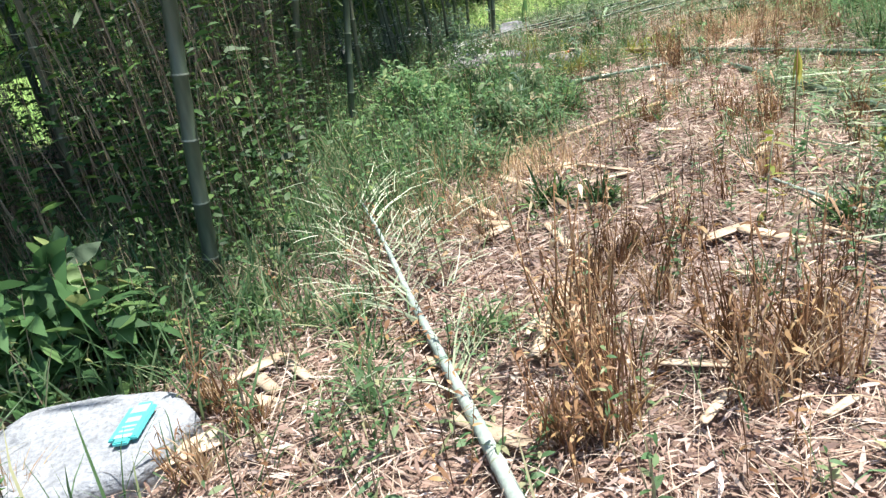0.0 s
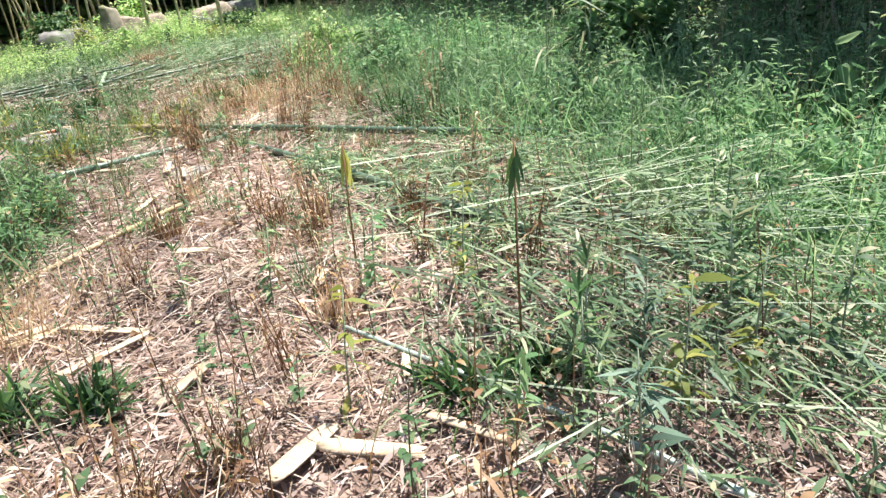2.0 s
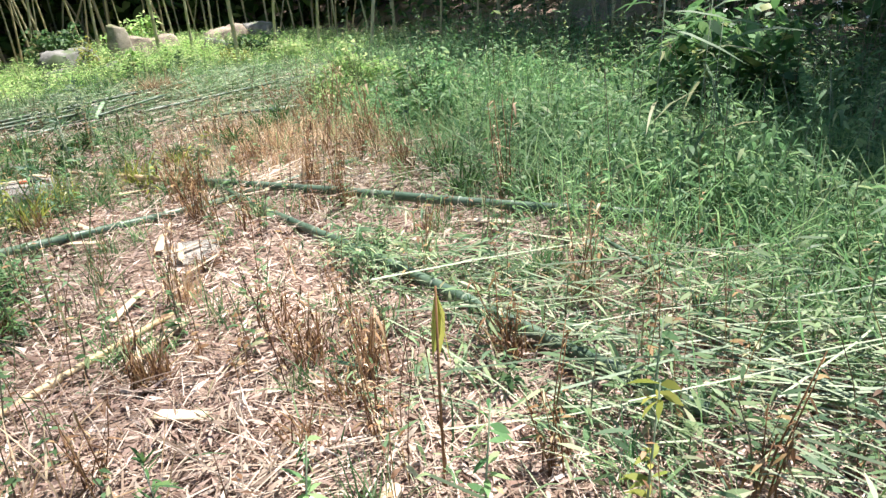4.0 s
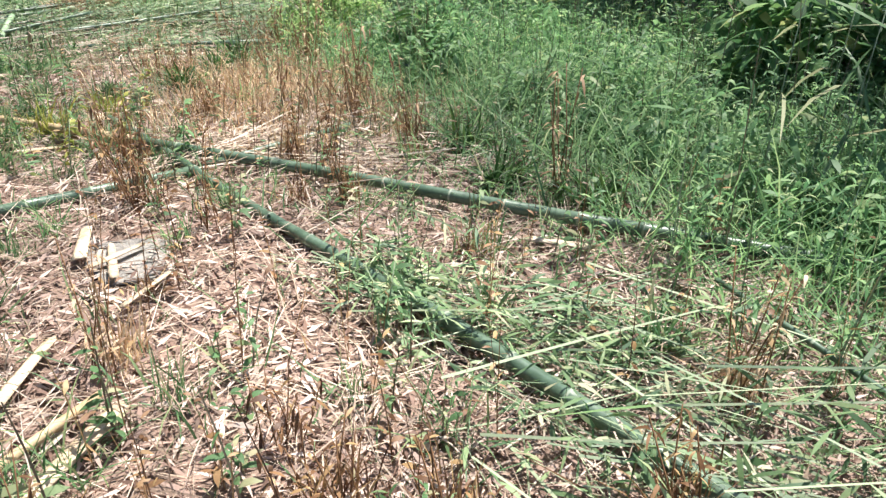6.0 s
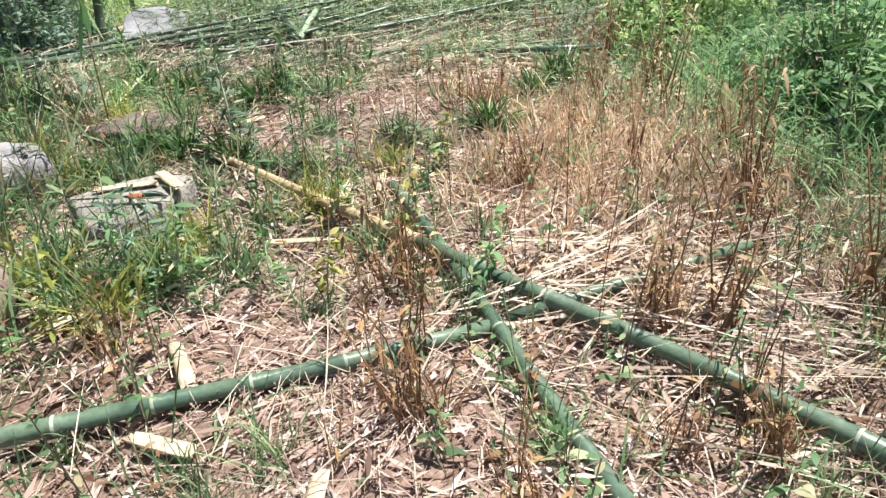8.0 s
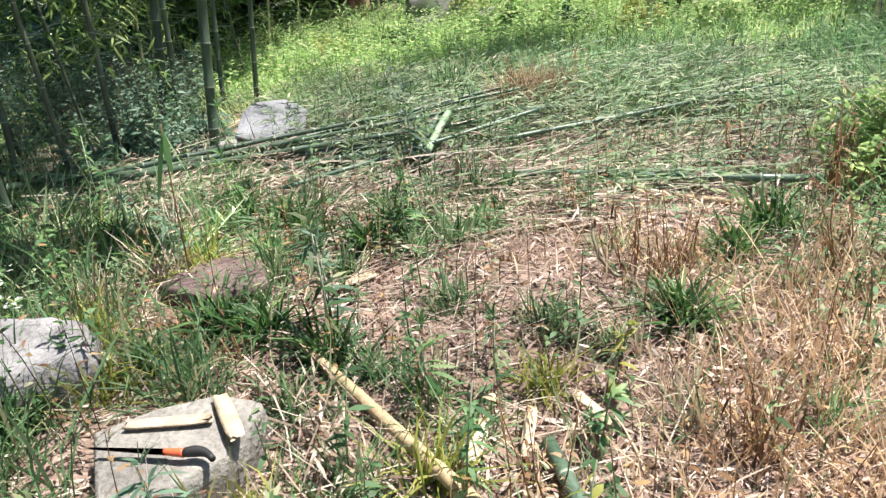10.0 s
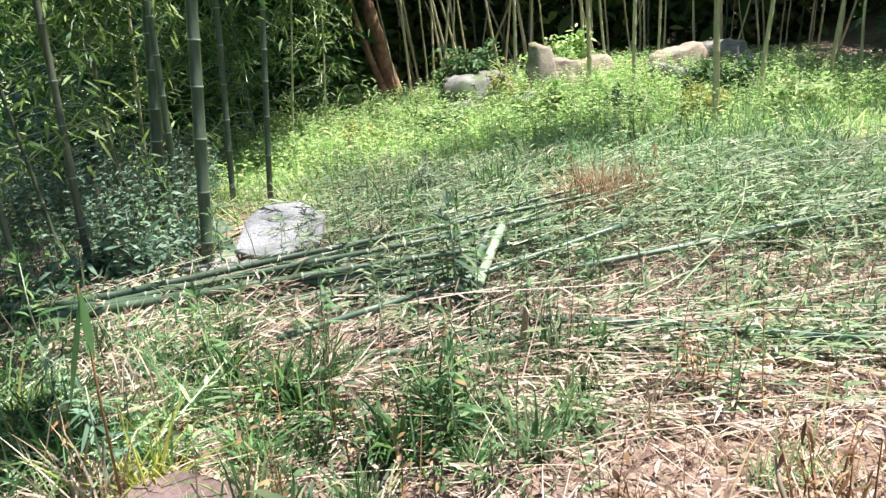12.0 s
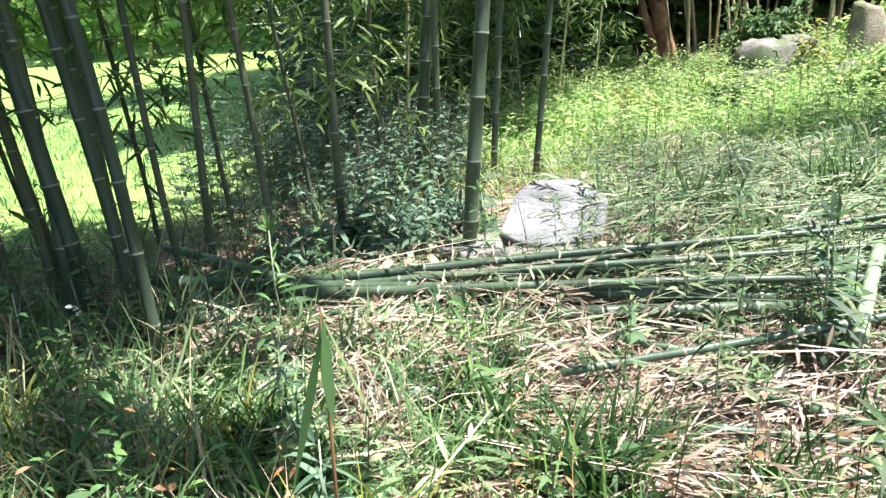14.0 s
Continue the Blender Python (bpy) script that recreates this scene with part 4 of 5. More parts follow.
pole((2.75, 11.97, 0.06), (3.75, 11.42, 0.06), 0.014, 0.017, M_LOG, "green bamboo pole end on straw", 517, 0.28)
pole((3.41, 11.80, 0.09), (5.3, 10.70, 0.08), 0.019, 0.025, M_LOG, "green bamboo pole lying along straw heap", 518, 0.34)
pole((3.3, 12.06, 0.14), (3.58, 12.68, 0.22), 0.018, 0.018, M_LOG, "short green bamboo piece leaning on brush", 519, 0.09)
pole((3.38, 12.04, 0.15), (3.70, 12.72, 0.24), 0.026, 0.026, M_FRESH, "thick green bamboo rootstock piece with close rings", 520, 0.075)
pole((4.25, 11.16, 0.03), (4.95, 10.62, 0.03), 0.018, 0.02, M_TAN, "dry tan bamboo stick on bare soil", 521, 0.3, node=M_TAN)
pole((1.05, 6.02, 0.03), (2.12, 6.45, 0.06), 0.017, 0.013, M_TAN, "thin dry tan bamboo stick on the litter", 522, 0.3, node=M_TAN)
pole((3.3, 16.3, 0.05), (4.5, 15.95, 0.08), 0.022, 0.018, M_DARKLOG, "dark bamboo pole in far cut brush", 523, 0.3)
pole((3.0, 15.7, 0.05), (4.6, 15.75, 0.06), 0.02, 0.016, M_DARKLOG, "dark bamboo pole lying in far cut brush", 524, 0.3)
pole((2.4, 16.6, 0.06), (3.9, 18.2, 0.1), 0.02, 0.016, M_DARKLOG, "dark bamboo pole pointing to the bank", 525, 0.3)
pole((5.2, 13.7, 0.06), (6.3, 13.6, 0.1), 0.022, 0.016, M_LOG, "bamboo pole under heaped green tops", 526, 0.3)
pole((4.8, 14.9, 0.06), (6.6, 14.5, 0.1), 0.02, 0.016, M_DARKLOG, "bamboo pole lying under brush", 527, 0.3)
pole((0.86, 5.43, 0.03), (1.13, 5.37, 0.03), 0.018, 0.018, M_TAN, "short dry bamboo stick on the path", 528, 0.3, node=M_TAN)
pole((1.6, 11.86, 0.04), (2.1, 11.82, 0.04), 0.018, 0.018, M_GREYLOG, "short pale green bamboo stick in litter", 529, 0.2)
pole((2.5, 12.3, 0.05), (3.0, 12.12, 0.05), 0.018, 0.015, M_LOG, "short green bamboo stick in brush", 530, 0.2)

pole((0.9, 12.55, 0.14), (4.4, 13.05, 0.26), 0.024, 0.012, M_DARKLOG, "long thin bamboo pole fanning from a stack", 531, 0.3)
pole((1.3, 12.6, 0.12), (4.1, 12.78, 0.24), 0.022, 0.012, M_DARKLOG, "long dark bamboo pole fanning from a stack", 532, 0.3)
pole((1.8, 12.66, 0.10), (4.7, 13.35, 0.28), 0.022, 0.010, M_DARKLOG, "thin dark green bamboo pole lying over brush", 533, 0.3)
pole((1.1, 12.5, 0.12), (3.9, 12.5, 0.20), 0.026, 0.014, M_DARKLOG, "dark bamboo pole beside a stack", 534, 0.3)
pole((2.6, 11.66, 0.05), (4.1, 11.5, 0.06), 0.016, 0.012, M_LOG, "thin bamboo pole on straw", 535, 0.3)
pole((3.9, 12.1, 0.14), (6.2, 12.3, 0.22), 0.018, 0.012, M_LOG, "thin bamboo pole over heaped tops", 536, 0.3)


# ---------------------------------------------------------------- split bamboo


def split(a, b, width, seed, dz=0.0, tilt=None, label=""):
    """A lengthwise split of a culm: a shallow shell with thick edges and ragged ends."""
    r = np.random.default_rng(seed)
    a, b = np.array(a, float), np.array(b, float)
    L = float(np.linalg.norm(b - a))
    n, k, th = 7, 5, 0.006
    rad = width * r.uniform(1.0, 2.2)
    half = math.asin(min(0.95, width / 2 / rad))
    ang = np.linspace(-half, half, k)
    v = []
    for i in range(n):
        u = i / (n - 1)
        w = (1 - 0.25 * r.random() * (i in (0, n - 1))) * (1 + 0.1 * math.sin(3 * u + seed))
        for layer in (0, 1):
            for j, t in enumerate(ang):
                R = rad - th * layer
                rag = r.uniform(-0.012, 0.012) if i in (0, n - 1) else 0
                v.append(((u - 0.5) * L + rag, math.sin(t) * R * w, math.cos(t) * R - rad * math.cos(half) + th + r.normal(0, 0.0006)))
    f = []
    for i in range(n - 1):
        o, p = i * 2 * k, (i + 1) * 2 * k
        for j in range(k - 1):
            f += [(o + j, p + j, p + j + 1, o + j + 1), (o + k + j, o + k + j + 1, p + k + j + 1, p + k + j)]
        f += [(o, o + k, p + k, p), (o + k - 1, p + k - 1, p + 2 * k - 1, o + 2 * k - 1)]
    for o in (0, (n - 1) * 2 * k):
        f += [(o + j, o + j + 1, o + k + j + 1, o + k + j) for j in range(k - 1)]
    ob = new("bamboo_split", np_mesh("bamboo_split", v, f, M_SPLIT))
    c = (a + b) / 2
    flip = 180 if r.random() < 0.35 else 0
    ob.matrix_basis = pose(c[0], c[1], float(height(c[0], c[1])) + (0.045 if dz == 0 else 0.02) + dz + (0.012 if flip else 0), flip + (tilt if tilt is not None else r.normal(0, 9)), r.normal(0, 2.0), math.degrees(math.atan2(b[1] - a[1], b[0] - a[0])))
    return tagged(ob, label or "pale split piece of bamboo lying on leaf litter", "bamboo split", "split bamboo pieces")


SPLITS = [((-0.91, 3.45), (-0.56, 3.22), 0.06), ((-0.81, 3.45), (-0.58, 3.60), 0.06), ((-1.04, 2.99), (-0.74, 3.14), 0.09), ((-1.79, 3.68), (-1.48, 3.79), 0.07), ((-0.68, 3.45), (-0.59, 3.32), 0.05),
          ((-0.57, 3.54), (-0.47, 3.36), 0.05), ((-1.29, 4.21), (-1.09, 4.03), 0.06), ((0.36, 3.15), (0.62, 3.69), 0.055), ((0.37, 3.33), (0.45, 3.48), 0.025), ((0.73, 2.99), (0.95, 2.87), 0.055), ((0.31, 4.36), (0.54, 4.52), 0.06),
          ((1.29, 3.82), (1.53, 3.90), 0.06), ((1.26, 3.51), (1.33, 3.40), 0.04), ((-0.03, 5.81), (0.14, 5.86), 0.07), ((1.05, 2.54), (1.17, 2.59), 0.03), ((0.02, 2.97), (0.24, 2.70), 0.07),
          ((0.27, 4.37), (0.53, 4.52), 0.075), ((0.35, 4.75), (0.52, 4.56), 0.055), ((0.33, 5.24), (0.48, 4.66), 0.05), ((0.71, 4.44), (0.74, 4.05), 0.06), ((0.62, 5.42), (0.77, 5.10), 0.055),
          ((1.21, 4.46), (1.46, 4.59), 0.05), ((1.29, 3.84), (1.54, 3.92), 0.055), ((1.45, 3.84), (1.63, 3.60), 0.05), ((1.76, 3.76), (1.83, 3.46), 0.035), ((1.16, 5.36), (1.37, 5.04), 0.055), ((0.93, 5.47), (1.11, 5.40), 0.045),
          ((1.83, 6.2), (2.15, 6.40), 0.055), ((2.02, 4.76), (2.12, 4.86), 0.05), ((1.78, 5.72), (1.90, 5.56), 0.05), ((1.01, 4.93), (1.38, 5.01), 0.05),
          ((2.38, 7.36), (2.50, 7.62), 0.055), ((2.20, 8.37), (2.23, 8.10), 0.05), ((2.06, 7.97), (2.22, 7.84), 0.05), ((1.68, 8.85), (1.92, 9.02), 0.07), ((1.72, 8.72), (1.94, 8.88), 0.05), ((1.76, 8.66), (1.96, 8.77), 0.035),
          ((1.82, 8.60), (1.98, 8.68), 0.04), ((1.66, 8.12), (1.80, 8.09), 0.04), ((3.12, 9.14), (3.21, 9.36), 0.04), ((4.99, 8.78), (5.02, 8.62), 0.05), ((2.58, 8.94), (2.80, 8.84), 0.035), ((2.38, 7.28), (2.62, 7.35), 0.03),
          ((2.42, 7.14), (2.53, 7.45), 0.035), ((4.2, 6.2), (4.45, 6.35), 0.05), ((4.6, 6.0), (4.75, 6.15), 0.06), ((2.64, 10.48), (2.84, 10.55), 0.055), ((3.38, 9.42), (3.42, 9.22), 0.035), ((2.95, 9.15), (3.05, 9.35), 0.05),
          ((1.47, 12.80), (1.52, 13.11), 0.06), ((1.6, 13.1), (1.72, 13.0), 0.05), ((1.72, 13.12), (1.84, 12.9), 0.05), ((1.76, 12.12), (1.92, 11.84), 0.05), ((2.78, 12.02), (2.98, 12.12), 0.13), ((2.3, 11.3), (2.45, 11.2), 0.06),
          ((2.02, 11.40), (2.12, 11.36), 0.04), ((1.4, 12.95), (1.62, 13.02), 0.04), ((1.66, 13.42), (1.78, 13.2), 0.06), ((2.6, 13.35), (2.66, 13.2), 0.08), ((2.74, 13.3), (2.82, 13.42), 0.06), ((1.95, 14.2), (2.12, 14.4), 0.05),
          ((1.99, 4.45), (2.16, 4.34), 0.03), ((1.9, 6.6), (2.12, 6.85), 0.04), ((2.35, 6.9), (2.6, 7.05), 0.04), ((1.86, 3.96), (1.96, 4.09), 0.03), ((3.75, 6.35), (3.9, 6.1), 0.035), ((0.13, 3.19), (-0.03, 3.34), 0.04), ((0.91, 3.12), (1.03, 3.06), 0.04), ((0.73, 2.62), (0.87, 2.75), 0.03)]
for i, (a, b, w) in enumerate(SPLITS):
    split(a, b, w, 600 + i)
split((1.96, 9.52), (2.22, 9.47), 0.045, 690, 0.150, 0, "pale bamboo split lying on a flat stone")
split((2.24, 9.58), (2.31, 9.33), 0.05, 691, 0.155, 0, "pale bamboo split across the edge of a stone")
up = split((3.44, 11.39), (3.46, 11.62), 0.05, 692, 0.0, 0, "pale bamboo split standing upright in brush")
up.matrix_basis = pose(3.45, 11.46, 0.14, 90, 72, 100)

# ---------------------------------------------------------------- saw and packet


def bm_part(name, bm, mat, parent, label=""):
    me = bpy.data.meshes.new(name)
    bm.to_mesh(me)
    bm.free()
    me.materials.append(mat)
    return part(name, me, parent, label)


def hand_saw():
    ob = tagged(new("hand_saw"), "pruning saw with black and orange grip on stone", "saw")
    bm = bmesh.new()                                   # blade: thin plate with teeth on the lower edge
    L, n = 0.25, 50
    topv, low = [], []
    for i in range(n + 1):
        x = -i / n * L
        topv.append(bm.verts.new((x, 0.014 - 0.012 * (i / n), 0.0)))
        low.append(bm.verts.new((x, -0.014 + 0.008 * (i / n) - (0.003 if i % 2 else 0), 0.0)))
    for i in range(n):
        bm.faces.new((topv[i], topv[i + 1], low[i + 1], low[i]))
    bmesh.ops.solidify(bm, geom=bm.faces[:], thickness=0.0014)
    bm_part("blade", bm, M_STEEL, ob, "bare steel toothed blade")
    u = np.linspace(0, 1, 9)
    pts = np.stack([0.05 + 0.10 * u, 0.012 * np.sin(3.0 * u) - 0.02 * u ** 3, 0 * u], 1)
    v, f = tube(pts, 0.013 + 0.0035 * np.sin(u * 5), 12)
    part("grip", np_mesh("grip", v, f, M_BLACK, smooth=True), ob, "black rubber grip")
    pts = np.stack([-0.01 + 0.062 * u, 0.0 * u, 0 * u], 1)
    v, f = tube(pts, 0.010 + 0.004 * u, 12)
    part("collar", np_mesh("collar", v, f, M_REDGRIP, smooth=True), ob, "orange plastic collar")
    return ob


saw = hand_saw()
saw.matrix_basis = pose(2.115, 9.325, 0.182, 0, 0, -22)


def packet():
    ob = tagged(new("packet"), "teal plastic packet with pale print on stone", "packet")
    bm = bmesh.new()
    bmesh.ops.create_cube(bm, size=1.0)
    bmesh.ops.scale(bm, vec=(0.10, 0.24, 0.016), verts=bm.verts)
    bmesh.ops.bevel(bm, geom=[e for e in bm.edges if abs(e.verts[0].co.z - e.verts[1].co.z) > 0.005], offset=0.025, segments=4, affect="EDGES")
    bmesh.ops.bevel(bm, geom=[e for e in bm.edges if abs(e.verts[0].co.z - e.verts[1].co.z) < 0.001], offset=0.004, segments=2, affect="EDGES")
    bm_part("body", bm, M_TEAL, ob)
    for y, w, h in ((0.075, 0.06, 0.05), (0.01, 0.05, 0.03), (-0.03, 0.05, 0.012), (-0.055, 0.05, 0.012), (-0.085, 0.06, 0.02)):
        bm = bmesh.new()
        bmesh.ops.create_cube(bm, size=1.0)
        bmesh.ops.scale(bm, vec=(w, h, 0.0016), verts=bm.verts)
        bmesh.ops.translate(bm, vec=(0, y, 0.0088), verts=bm.verts)
        bm_part("print_bar", bm, M_TEALPALE, ob, "pale printed bar")
    return ob


pk = packet()
pk.matrix_basis = pose(-1.05, 3.16, 0.139, 0, 0, -4)

# ---------------------------------------------------------------- single plants


def clump(x, y, size, mat, label, seed, n=130, width=0.012, rise=0.9, bend=0.7):
    """A tuft of arching blades from one root."""
    r = np.random.default_rng(seed)
    b = np.stack([r.normal(0, size * 0.12, n), r.normal(0, size * 0.12, n), np.full(n, -0.01)], 1)
    vf = ribbons(b, r.uniform(0, 6.3, n), np.clip(r.normal(rise, 0.35, n), 0.1, 1.5), size * r.uniform(0.5, 1.25, n), width * r.uniform(0.7, 1.4, n), r.uniform(0.2, bend, n), GRASS_W, floor=False, seed=seed)
    ob = new("grass_clump", np_mesh("grass_clump", *vf, mat))
    ob.location = (x, y, float(height(x, y)))
    return tagged(ob, label, "grass clump", "grass clumps")


TUFTS = {}


def tuft(x, y, size, mat, seed, n, width, rise, bend):
    """One of the many small tufts that stay joined, by material."""
    r = np.random.default_rng(seed)
    b = np.stack([r.normal(0, size * 0.12, n), r.normal(0, size * 0.12, n), np.full(n, -0.01)], 1) + np.array([x, y, float(height(x, y))])
    TUFTS.setdefault(mat.name, (mat, []))[1].append(ribbons(b, r.uniform(0, 6.3, n), np.clip(r.normal(rise, 0.35, n), 0.1, 1.5), size * r.uniform(0.5, 1.25, n), width * r.uniform(0.7, 1.4, n), r.uniform(0.2, bend, n), GRASS_W, floor=False, seed=seed))


CLUMPS = [(0.82, 4.79, 0.32, 1), (1.05, 4.62, 0.26, 1), (1.95, 3.77, 0.3, 1), (2.18, 3.66, 0.26, 1), (3.95, 9.72, 0.3, 1), (3.45, 9.92, 0.28, 0), (3.62, 9.65, 0.22, 0), (2.85, 10.92, 0.3, 1), (2.45, 11.45, 0.34, 1), (3.75, 11.36, 0.3, 1),
          (4.78, 10.35, 0.36, 1), (3.9, 9.9, 0.26, 0), (3.05, 11.05, 0.3, 1), (2.52, 11.32, 0.36, 1), (2.15, 10.35, 0.34, 1), (2.35, 10.2, 0.3, 1), (1.9, 10.15, 0.3, 1), (3.55, 11.5, 0.2, 0), (1.3, 8.45, 0.3, 1), (1.1, 8.35, 0.32, 1), (1.55, 9.45, 0.3, 0),
          (1.5, 9.9, 0.32, 1), (0.26, 5.82, 0.3, 0), (-0.34, 3.87, 0.35, 0), (-0.23, 3.50, 0.35, 0), (-0.22, 3.13, 0.35, 0), (-0.55, 3.98, 0.3, 0), (-0.85, 4.10, 0.35, 1), (0.24, 3.46, 0.28, 0), (0.53, 3.29, 0.25, 0), (2.9, 9.6, 0.3, 0), (2.45, 9.65, 0.3, 0), (2.6, 9.9, 0.35, 1),
          (3.0, 9.3, 0.24, 0), (4.25, 6.9, 0.35, 1), (4.35, 6.4, 0.4, 1), (4.5, 7.4, 0.4, 1), (3.55, 5.61, 0.3, 0), (2.2, 11.7, 0.35, 1), (1.7, 11.2, 0.4, 1), (1.5, 11.5, 0.35, 1), (3.45, 13.3, 0.35, 1), (4.0, 14.0, 0.4, 1), (5.2, 12.4, 0.4, 1), (0.45, 8.9, 0.4, 1), (3.15, 10.2, 0.28, 0), (2.75, 9.75, 0.24, 0), (2.2, 8.8, 0.28, 0), (2.0, 8.85, 0.3, 0), (1.85, 9.05, 0.35, 0), (4.45, 10.2, 0.3, 1)]
for i, (x, y, s, dk) in enumerate(CLUMPS):
    clump(x, y, s, M_DEEP if dk else M_GRASS, "dark green arching grass clump in the litter" if dk else "yellow-green grass clump in the litter", 700 + i, 150 if dk else 90, 0.013 if dk else 0.008)


for i, (x, y, s) in enumerate([(1.9, 8.75, 0.4), (2.02, 8.62, 0.36), (2.15, 8.8, 0.42), (2.3, 8.95, 0.4), (2.45, 8.75, 0.32), (1.75, 8.95, 0.4), (2.6, 9.15, 0.36), (2.85, 9.15, 0.4), (3.0, 8.75, 0.3), (3.3, 9.5, 0.3), (3.5, 9.85, 0.3), (2.35, 9.1, 0.3)]):
    clump(x, y, s, M_YELLOW if i % 2 else M_GRASS, "yellow-green grass tuft with thin blades", 1200 + i, 80, 0.008, 1.1, 0.6)


for i, (x, y, s) in enumerate([(0.5, 8.4, 0.55), (0.7, 8.38, 0.6), (0.9, 8.34, 0.55), (1.1, 8.3, 0.55), (1.3, 8.4, 0.5), (0.9, 8.1, 0.6), (0.6, 8.2, 0.5), (0.8, 8.05, 0.55), (1.0, 7.95, 0.5), (1.2, 8.15, 0.5), (1.4, 8.3, 0.42), (0.75, 7.7, 0.55), (1.1, 7.6, 0.5), (0.45, 7.9, 0.5), (1.45, 8.6, 0.36), (1.55, 8.85, 0.34)]):
    clump(x, y, s, (M_LUSH, M_GRASS, M_DEEP)[i % 3], "tall green grass tuft before a pink boulder", 1400 + i, 130, 0.009, 1.15, 0.6)
gr = np.random.default_rng(79)
for i in range(34):
    tuft(gr.uniform(0.5, 2.2), gr.uniform(9.7, 11.7), gr.uniform(0.32, 0.5), (M_GRASS, M_YELLOW, M_LUSH, M_STRAW)[i % 4], 1500 + i, 90, 0.007, 1.1, 0.75)
for i in range(44):
    tuft(gr.uniform(1.2, 3.6), gr.uniform(10.6, 12.3), gr.uniform(0.22, 0.4), (M_LUSH, M_GRASS, M_DEEP, M_LUSH)[i % 4], 1550 + i, 90, 0.008, 1.1, 0.7)
for i in range(40):
    tuft(gr.uniform(3.0, 8.0), gr.uniform(12.9, 16.0), gr.uniform(0.4, 0.65), (M_LUSH, M_DEEP, M_GRASS)[i % 3], 1600 + i, 110, 0.01, 1.15, 0.7)
tr = np.random.default_rng(78)
for i in range(90):
    y = tr.uniform(2.6, 11.6)
    x = tr.uniform(float(left_of(y)) + 0.2, float(right_of(y)) - 0.2)
    k = i % 5
    tuft(x, y, tr.uniform(0.16, 0.34), (M_STRAW, M_GRASS, M_BROWN, M_GRASS, M_LUSH)[k], 1500 + i, 45, 0.0045, 1.15, 0.6)
cr = np.random.default_rng(77)
for i in range(44):
    x, y = cr.uniform(2.8, 7.6), cr.uniform(12.9, 17.5)
    tuft(x, y, cr.uniform(0.25, 0.45), (M_GRASS, M_LUSH, M_BANK, M_STRAW)[i % 4], 1300 + i, 80, 0.009, 1.1, 0.6)


BANK_ROCKS = [(6.5, 21.1, 0.30, 0.25, 0.85, M_CREAM, 0.45), (5.2, 20.7, 0.6, 0.4, 0.6, M_GREYROCK, 0.4), (4.85, 20.2, 0.35, 0.3, 0.32, M_GREYROCK, 0.4), (7.1, 21.4, 0.42, 0.35, 0.55, M_WARM, 0.5), (7.8, 21.9, 0.5, 0.35, 0.5, M_WARM, 0.5), (8.7, 20.5, 0.5, 0.35, 0.38, M_GREYROCK, 0.4), (9.2, 21.5, 0.7, 0.4, 0.55, M_WARM, 0.4),
              (10.3, 21.8, 0.6, 0.5, 0.7, M_GREYROCK, 0.4), (5.75, 21.5, 0.4, 0.35, 0.5, M_GREYROCK, 0.4), (6.0, 20.3, 0.3, 0.25, 0.25, M_GREYROCK, 0.4), (12.9, 12.4, 1.0, 0.8, 0.8, M_CREAM, 0.3)]
for i, (x, y, a, b, h, m, tp) in enumerate(BANK_ROCKS):
    r = np.random.default_rng(50 + i)
    o = [(x + a * math.cos(t) * r.uniform(0.75, 1.15), y + b * math.sin(t) * r.uniform(0.75, 1.15)) for t in np.linspace(0, 6.28, 8)[:-1]]
    tagged(rock("boulder", o, h, m, "sunlit weathered boulder on the weedy bank", 20 + i, "rock", 0.13, (r.uniform(-0.25, 0.25), r.uniform(0.0, 0.15)), tp, 28), group="rocks of the bank")
    for k in range(7):
        u = r.uniform(0, 6.28)
        tuft(x + a * 1.15 * math.cos(u), y - abs(b * 1.2 * math.sin(u)), r.uniform(0.3, 0.5), (M_BANK, M_LUSH, M_YELLOW)[k % 3], 1800 + 10 * i + k, 110, 0.012, 1.1, 0.7)


for tuft_mat, vfs in TUFTS.values():
    stuff("grass_tufts", joined(vfs), tuft_mat, tuft_mat.name.replace("_", " ") + " tufts among litter, rocks and felled tops", "grass")


def dead_weed(seed, tall):
    """Parts of a dried weed: bare stalks from one root and shrivelled leaves along them."""
    r = np.random.default_rng(seed)
    n = 6
    az, el = r.uniform(0, 6.3, n), r.uniform(1.2, 1.52, n)
    L = tall * r.uniform(0.5, 1.1, n)
    b = np.stack([r.normal(0, 0.04, n), r.normal(0, 0.04, n), np.full(n, -0.01)], 1)
    d = np.stack([np.cos(el) * np.cos(az), np.cos(el) * np.sin(az), np.sin(el)], 1)
    sts = []
    for q in range(n):
        k = np.array([0.02 * math.sin(q), 0.02 * math.cos(q * 2), 0])
        sts.append(np_mesh("stalk", *tube([b[q], b[q] + d[q] * L[q] * 0.5 + k, b[q] + d[q] * L[q]], [0.0032, 0.0028, 0.0016], 4), M_BROWN))
    m = 15
    u = r.uniform(0.2, 1.0, (n, m))
    lb = (b[:, None, :] + d[:, None, :] * (L[:, None] * u)[:, :, None]).reshape(-1, 3)
    k = n * m
    ll = r.uniform(0.02, 0.065, k)
    lv = ribbons(lb, r.uniform(0, 6.3, k), r.normal(0.2, 0.8, k), ll, ll * 0.2, r.uniform(0.3, 0.9, k), LEAF_W, floor=False, seed=seed + 1)
    return sts, np_mesh("withered_leaves", *lv, M_BROWN), np_mesh("withered_leaves", *lv, M_ORANGE)


DEAD = [dead_weed(800 + i, 0.5) for i in range(5)]


